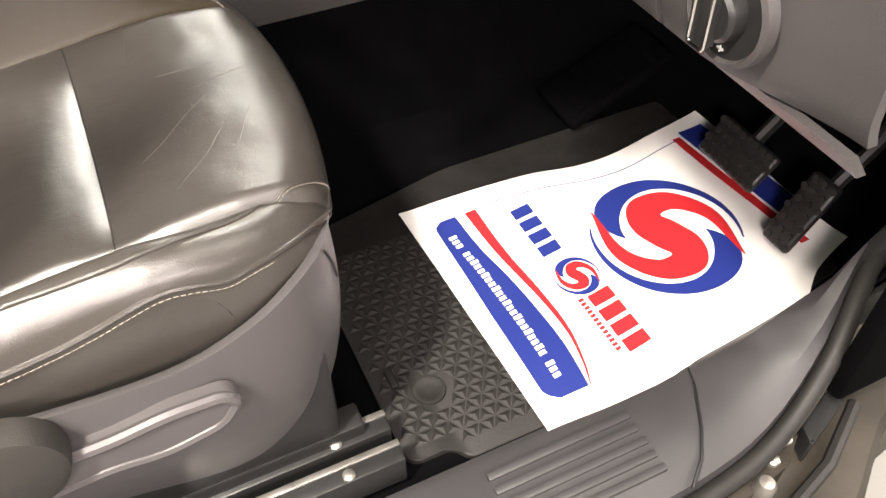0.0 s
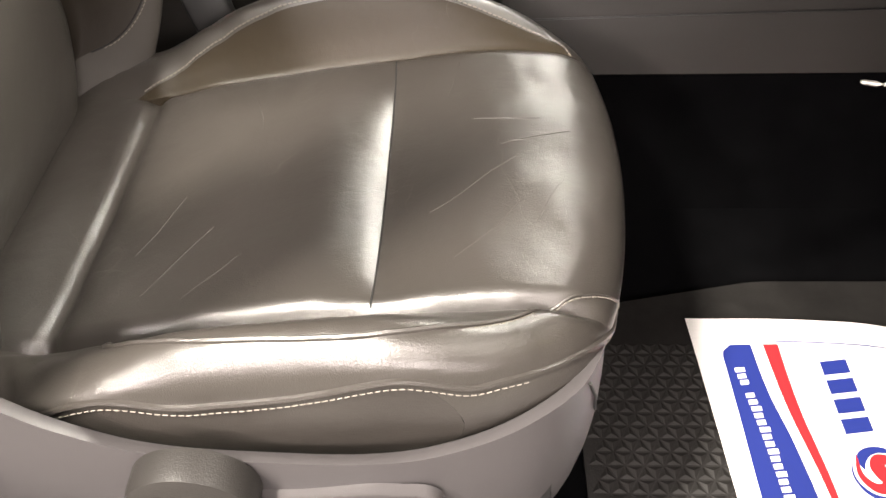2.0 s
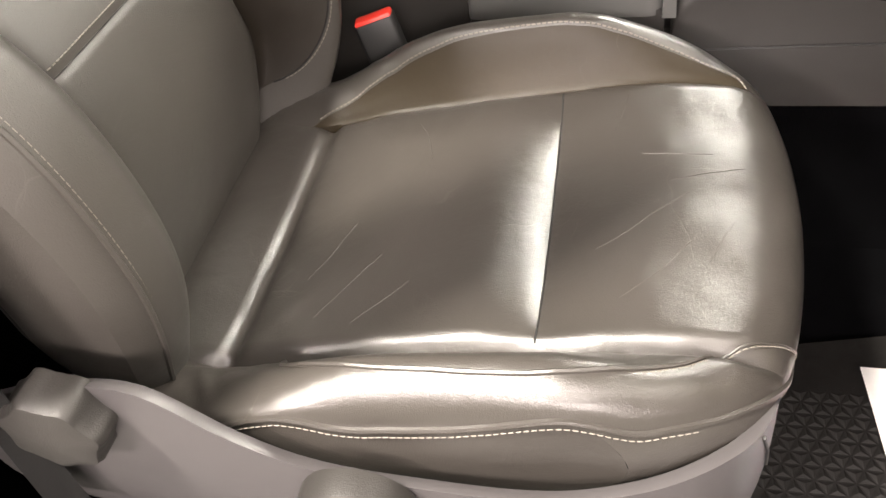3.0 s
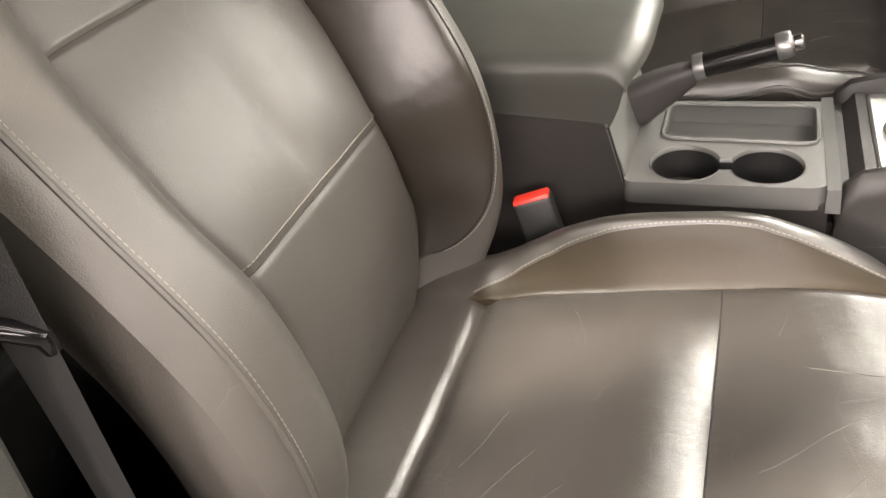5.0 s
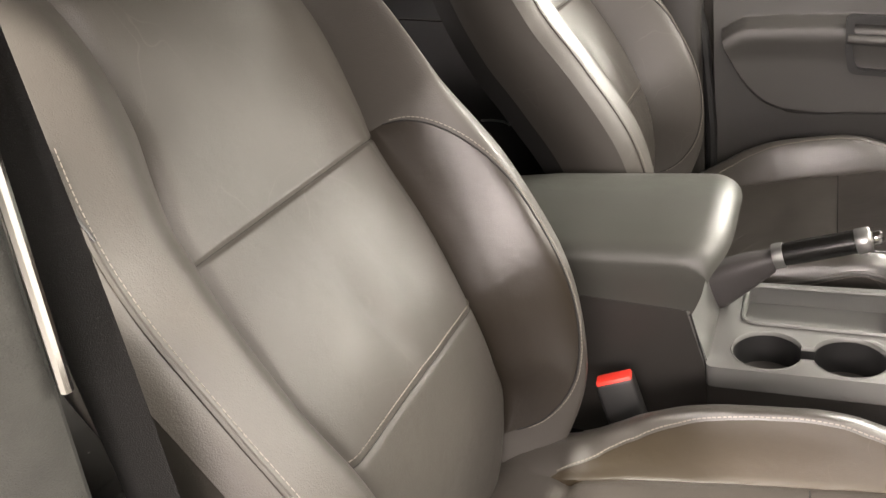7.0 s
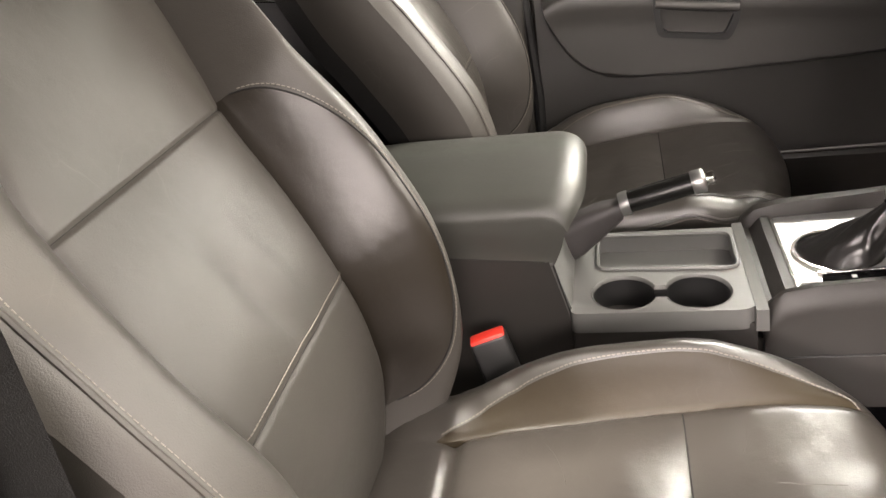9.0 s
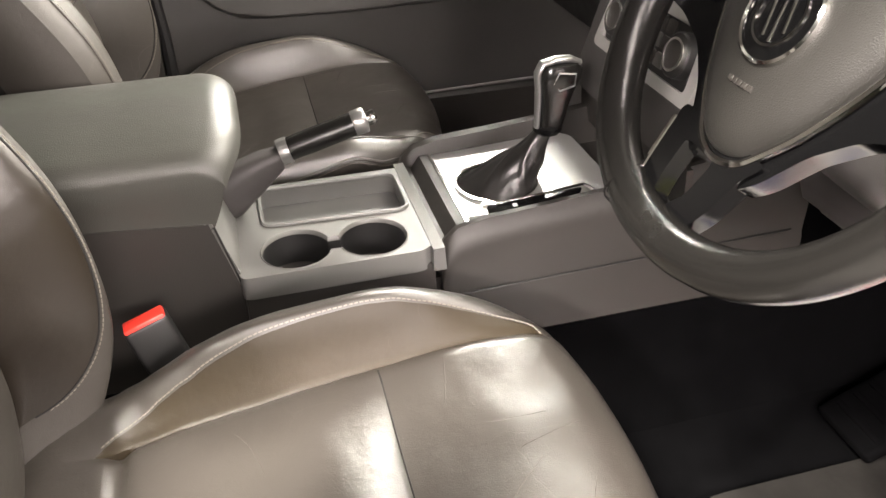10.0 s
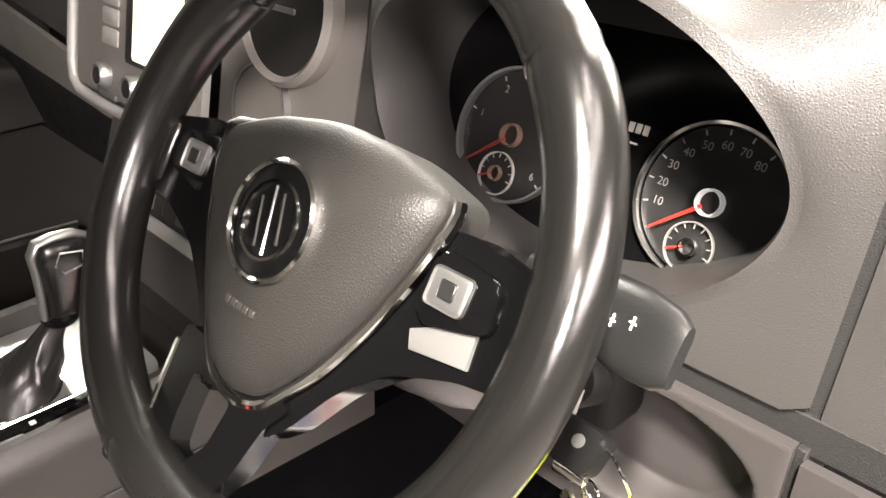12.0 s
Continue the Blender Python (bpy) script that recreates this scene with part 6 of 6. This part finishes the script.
for a in (-0.042, 0.036):
    bm = bmesh.new()
    prism(bm, rounded([(a - 0.020, -0.100), (a + 0.020, -0.100), (a + 0.020, -0.094), (a - 0.020, -0.094)], 0.0015), f, 0.004, 0.0085, 0.001)
    part("radio_strip_key", bm, SATIN, radio, "narrow bright key")

# climate panel
f = frame_on((0.4165, 0.437, 0.560), (0, -1, 0), (0.30, 0, 0.954))
face("lower_stack_panel", 0.285, 0.600, 0.455, 0.650, lambda y, z: 0.408 + 0.32 * (z - 0.53), DASH, "dark grey lower stack", 8, 8)
bm = bmesh.new()
out = rounded([(-0.130, -0.045), (0.130, -0.045), (0.120, 0.055), (-0.120, 0.055)], 0.014)
inn = rounded([(-0.112, -0.030), (0.112, -0.030), (0.104, 0.040), (-0.104, 0.040)], 0.010)
plate(bm, out, [inn], lambda a, b, d: f(a, b, 0.006 + d), [0.006], skirt=0.008)
clim = part("climate_panel", bm, CLIMATE, dash, "silver-grey framed climate panel")
bm = bmesh.new()
prism(bm, inn, f, -0.004, 0.002, 0)
part("climate_face", bm, BLACK, clim)
for a in (-0.080, 0.080):
    bm = bmesh.new()
    lathe(bm, [(0.028, 0.002), (0.027, 0.014), (0.025, 0.016), (0.020, 0.016)], lambda x, y, d, a=a: f(a + x, 0.006 + y, d), 36)
    kn = part("climate_knob", bm, BLACK, clim, "black climate knob with silver rim")
    bm = bmesh.new()
    ring(bm, [(0.016, 0.014), (0.0205, 0.014), (0.0200, 0.0195), (0.0170, 0.0195)], lambda x, y, d, a=a: f(a + x, 0.006 + y, d), 32)
    part("knob_rim", bm, CHROME, kn)
    bm = bmesh.new()
    lathe(bm, [(0.0165, 0.012), (0.0165, 0.017), (0.0, 0.0175)], lambda x, y, d, a=a: f(a + x, 0.006 + y, d), 28)
    part("knob_face", bm, CONSOLE, kn)
for i in range(4):
    for j in range(3):
        bm = bmesh.new()
        a, b = -0.045 + 0.024 * i, -0.022 + 0.021 * j
        prism(bm, rounded([(a, b), (a + 0.020, b), (a + 0.020, b + 0.017), (a, b + 0.017)], 0.002), f, 0.001, 0.005, 0.0012)
        part("climate_key", bm, CONSOLE if (i + j) % 3 else CONSOLE_LIGHT, clim)

# passenger side of the dashboard
band_top, band_foot = (lambda y: 0.640 + 0.134 * (y - 0.711)), (lambda y: 0.577 + 0.075 * (y - 0.70))
face("passenger_panel_upper", 0.672, 1.165, lambda y: band_top(y) + 0.010, 0.845, lambda y, z: 0.452 + 0.2 * abs(z - 0.74), DASH, "dark passenger dash panel", 10, 8)
face("passenger_band", 0.612, 1.165, band_foot, band_top, lambda y, z: 0.450 + 0.15 * (0.69 - z), STACK, "paler band across the passenger dash", 10, 5)
# glovebox lid takes black plastic to paint in the unlit footwell's shade
face("glovebox_lid", 0.610, 1.165, 0.430, lambda y: band_foot(y) - 0.006, lambda y, z: 0.475 + 0.35 * (0.61 - z), BLACK, "glovebox lid, footwell shade put into its black", 10, 8)
face("stack_foot", 0.290, 0.600, 0.395, 0.452, lambda y, z: 0.400 + 0.05 * (0.45 - z), CONSOLE, "dark foot of the stack", 6, 4)

# ---- passenger door ----
pdoor = thing("passenger_door", (0.2, 1.17, 0.3), "closed grey passenger door panel with moulded armrest", "car door")
ARM_TOP = [(-0.20, 0.600), (-0.172, 0.616), (-0.145, 0.622), (0.04, 0.611), (0.20, 0.592), (0.60, 0.555), (0.85, 0.54)]
ARM_FOOT = [(-0.20, 0.598), (-0.190, 0.555), (-0.152, 0.482), (-0.10, 0.436), (-0.02, 0.418), (0.30, 0.418), (0.60, 0.435), (0.85, 0.45)]
bm = bmesh.new()
rows = []
for x in [-0.215 + 0.135 * i / 90 for i in range(90)] + [-0.08 + 0.885 * i / 60 for i in range(61)]:
    top, foot = spline(ARM_TOP, x), spline(ARM_FOOT, x)
    row = []
    for z in [0.02 + 0.39 * j / 20 for j in range(20)] + [0.41 + 0.22 * j / 66 for j in range(67)] + [0.64 + 0.18 * j / 9 for j in range(10)]:
        inside = min(top - z, z - foot)
        arm = step(0.0, 0.016, inside) if x > -0.2 else 0
        y = 1.172 - 0.040 * arm - 0.012 * arm * bell(z - top + 0.03, 0.03) + 0.012 * (1 - step(0.30, 0.42, z)) + 0.05 * max(0, z - 0.62)
        row.append(Vector((x, y, z)))
    rows.append(row)
grid(bm, rows)
part("door_panel", bm, DOOR, pdoor)
f = lambda a, b, d: Vector((0.103 + a, 1.122 - d, 0.556 + b - 0.14 * a))
bm = bmesh.new()
out = rounded([(-0.072, -0.054), (0.066, -0.054), (0.084, -0.01), (0.084, 0.056), (-0.080, 0.056), (-0.080, -0.01)], 0.014)
inn = rounded([(-0.060, -0.044), (0.056, -0.044), (0.074, 0.002), (-0.070, 0.002)], 0.012)
inn2 = rounded([(-0.066, 0.022), (0.070, 0.022), (0.070, 0.046), (-0.066, 0.046)], 0.007)
plate(bm, out, [inn, inn2], lambda a, b, d: f(a, b, 0.006 + d), [0.024, 0.018], skirt=0.014)
part("handle_cup", bm, BLACK, pdoor, "black moulded handle cup")
bm = bmesh.new()
tube(bm, [f(-0.076, 0.012, 0.008), f(0.0, 0.013, 0.013), f(0.080, 0.012, 0.008)], 0.0085, 10)
part("handle_bar", bm, DOOR, pdoor, "worn grey pull bar")
g = lambda a, b, d: Vector((0.222 + a, 1.164 - d, 0.632 + b))
bm = bmesh.new()
plate(bm, rounded([(-0.042, -0.022), (0.050, -0.022), (0.050, 0.022), (-0.034, 0.022)], 0.010), [rounded([(-0.034, -0.015), (0.043, -0.015), (0.043, 0.015), (-0.027, 0.015)], 0.008)], lambda a, b, d: g(a, b, 0.005 + d), [0.012], skirt=0.012)
part("latch_cup", bm, BLACK, pdoor, "black door latch cup")
bm = bmesh.new()
prism(bm, rounded([(-0.024, -0.008), (0.036, -0.008), (0.036, 0.008), (-0.018, 0.008)], 0.005), g, -0.006, 0.008, 0.003)
part("latch_lever", bm, SATIN, pdoor, "silver door latch lever")
bm = bmesh.new()
rows = []
for i in range(20):
    x = -0.05 + 0.6 * i / 19
    rows.append([Vector((x, y, z)) for y, z in ((1.165, 0.05), (1.115, 0.06), (1.100, 0.16), (1.098, 0.238), (1.106, 0.246), (1.114, 0.238), (1.13, 0.16))])
grid(bm, rows)
part("door_pocket", bm, CONSOLE, pdoor, "dark door pocket")
bm = bmesh.new()
tube(bm, [(-0.05 + 0.6 * i / 12, 1.1005, 0.2455 + 0.012 * i / 12) for i in range(13)], 0.0028, 6)
part("pocket_rim", bm, STACK, pdoor, "paler rim along the door pocket")
bm = bmesh.new()
tube(bm, [(-0.225, 1.165, 0.05), (-0.222, 1.165, 0.40), (-0.235, 1.160, 0.60), (-0.28, 1.15, 0.83)], 0.012, 8)
solo("passenger_door_seal", bm, BLACK, "black rubber seal at the passenger door edge", "door seal", kind="structure")
bm = bmesh.new()
rbox(bm, (-0.34, 1.135, 0.0), (-0.235, 1.20, 0.86), 0.015, 3)
pillar = solo("passenger_pillar", bm, CONSOLE, "dark plastic trim of the passenger door pillar", "pillar", kind="structure")

# ---- driver's door pillar and belt ----
pil = thing("driver_pillar", (-0.42, -0.33, 0.4), "grey felted door pillar with bright strip", "pillar", kind="structure")
bm = bmesh.new()
rows = []
for i in range(29):
    z = 0.0 + 1.2 * i / 28
    lean = -0.352 + 0.155 * (z - 0.78)
    lean_y = -0.305
    rows.append([Vector((lean + a, lean_y + b, z)) for a, b in ((-0.18, 0.0), (-0.03, 0.0), (-0.006, -0.002), (0.0, -0.008), (0.0, -0.02), (-0.006, -0.035), (-0.02, -0.05), (-0.05, -0.075), (-0.18, -0.10))])
grid(bm, rows)
part("pillar_trim", bm, FELT, pil)
bm = bmesh.new()
tube(bm, [(-0.3415 + 0.155 * (z - 0.78), -0.313, z) for z in [0.778 + 0.05 * k for k in range(9)]], 0.0036, 8)
part("bright_strip", bm, CHROME, pil, "narrow bright metal strip")
belt = thing("seat_belt", (-0.43, -0.29, 0.3), "black seat belt hanging beside the driver's seat", "seat belt")
bm = bmesh.new()
rows = [[Vector((-0.380 + 0.046 * k / 4 + 0.03 * (z - 0.72), -0.282 - 0.003 * math.sin(z * 9 + k), z)) for k in range(5)] for z in [0.25 + 0.04 * j for j in range(24)]]
vs = grid(bm, rows)
got = bmesh.ops.solidify(bm, geom=list(bm.faces), thickness=0.0018)
part("webbing", bm, WEB, belt)
bm = bmesh.new()
tube(bm, [(-0.46, -0.305, 0.662), (-0.40, -0.300, 0.657), (-0.355, -0.288, 0.648), (-0.342, -0.282, 0.640), (-0.343, -0.280, 0.628)], [0.008, 0.008, 0.007, 0.007, 0.005], 10)
part("belt_guide", bm, GLOSS, belt, "black belt guide arm")
bm = bmesh.new()
a0 = 0.70
rbox(bm, (-0.003, -0.0015, -0.02), (0.003, 0.0015, 0.02), 0.001)
bm.transform(Matrix.Translation(backrest(0.665, -1, 1.82) + Vector((0.001, -0.002, 0))) @ Euler((0, radians(-28), 0)).to_matrix().to_4x4())
part("seat_tag", bm, BLACK, driver, "small black sewn tag")

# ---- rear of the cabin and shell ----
# bench uses the darkest leather, which builds the rear cabin's shade into its colour
rear = thing("rear_bench", (-1.1, 0.42, 0.2), "leather rear bench, cabin shade put into its dark colour", "rear bench")
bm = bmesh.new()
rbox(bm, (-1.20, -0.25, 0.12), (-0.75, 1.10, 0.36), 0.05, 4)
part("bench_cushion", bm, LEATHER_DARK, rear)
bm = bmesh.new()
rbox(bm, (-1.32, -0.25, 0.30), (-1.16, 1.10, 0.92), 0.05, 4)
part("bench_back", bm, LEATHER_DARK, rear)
bm = bmesh.new()
tube(bm, [(-0.90, 1.135, 0.684), (-0.80, 1.130, 0.673), (-0.70, 1.130, 0.661)], 0.0025, 8)
solo("rear_door_strip", bm, CHROME, "thin chrome strip on the dark rear door", "trim strip")
bm = bmesh.new()
tube(bm, [(-0.73, 1.132, 0.437), (-0.70, 1.120, 0.441), (-0.672, 1.122, 0.436), (-0.66, 1.132, 0.424)], 0.003, 8)
solo("rear_door_handle", bm, SATIN, "small dull metal handle on the dark rear door", "door handle")
bm = bmesh.new()
rbox(bm, (-1.30, 1.145, -0.02), (-0.345, 1.21, 0.84), 0.01)
solo("rear_door_panel", bm, BLACK, "dark rear door panel beside the bench", "car door", kind="structure")
for name, lo, hi, mat in (("roof", (-1.38, -0.215, 1.16), (0.30, 1.055, 1.20), HEAD), ("rear_wall", (-1.40, -0.36, -0.05), (-1.33, 1.22, 1.16), CONSOLE),
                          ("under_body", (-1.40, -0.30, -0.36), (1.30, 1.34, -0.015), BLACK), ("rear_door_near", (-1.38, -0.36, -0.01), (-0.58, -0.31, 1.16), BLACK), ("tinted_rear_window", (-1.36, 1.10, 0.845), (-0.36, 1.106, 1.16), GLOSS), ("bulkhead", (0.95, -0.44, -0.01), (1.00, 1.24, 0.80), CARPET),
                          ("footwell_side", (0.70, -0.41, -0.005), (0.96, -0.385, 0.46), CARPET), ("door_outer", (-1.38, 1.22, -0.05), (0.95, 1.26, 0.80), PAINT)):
    bm = bmesh.new()
    rbox(bm, lo, hi, 0.006)
    solo(name, bm, mat, {"roof": "pale cloth headliner of the cab roof", "rear_wall": "dark rear cab wall", "under_body": "black underside of the cab", "bulkhead": "black carpeted front bulkhead",
                         "rear_door_near": "closed dark rear door behind the driver", "tinted_rear_window": "dark tinted rear side window glass", "footwell_side": "black carpeted footwell side", "door_outer": "dark painted door skin"}[name], name.replace("_", " "), kind="structure")
for name, pts, r in (("windscreen_pillar", [(0.98, -0.36, 0.80), (0.62, -0.28, 1.0), (0.30, -0.215, 1.18)], 0.035), ("far_windscreen_pillar", [(0.98, 1.20, 0.80), (0.62, 1.12, 1.0), (0.30, 1.05, 1.18)], 0.035),
                     ("far_door_pillar", [(-0.30, 1.18, 0.80), (-0.30, 1.05, 1.18)], 0.05), ("rear_corner_pillar", [(-1.36, -0.30, 0.0), (-1.36, -0.22, 1.18)], 0.06)):
    bm = bmesh.new()
    tube(bm, pts, r, 12)
    solo(name, bm, CONSOLE, "dark trimmed cab pillar", "pillar", kind="structure")

# assumed workshop round the vehicle: unseen walls and ceiling, dark to keep reflections low
for name, lo, hi, mat, label in (("workshop_floor", (-6, -6, -0.60), (7, 7, -0.55), CONCRETE, "grey concrete workshop floor"), ("workshop_ceiling", (-6, -6, 3.9), (7, 7, 4.0), PLASTER, "unseen dark ceiling added for reflections"),
                                 ("workshop_wall_west", (-6.1, -6, -0.55), (-6, 7, 3.9), PLASTER, "unseen dark wall added for reflections"), ("workshop_wall_east", (7, -6, -0.55), (7.1, 7, 3.9), PLASTER, "unseen dark wall added for reflections"),
                                 ("workshop_wall_south", (-6, -6.1, -0.55), (7, -6, 3.9), PLASTER, "unseen dark wall added for reflections"), ("workshop_wall_north", (-6, 7, -0.55), (7, 7.1, 3.9), PLASTER, "unseen dark wall added for reflections")):
    bm = bmesh.new()
    rbox(bm, lo, hi, 0)
    solo(name, bm, mat, label, "wall" if "wall" in name else name.split("_")[1], kind="structure")
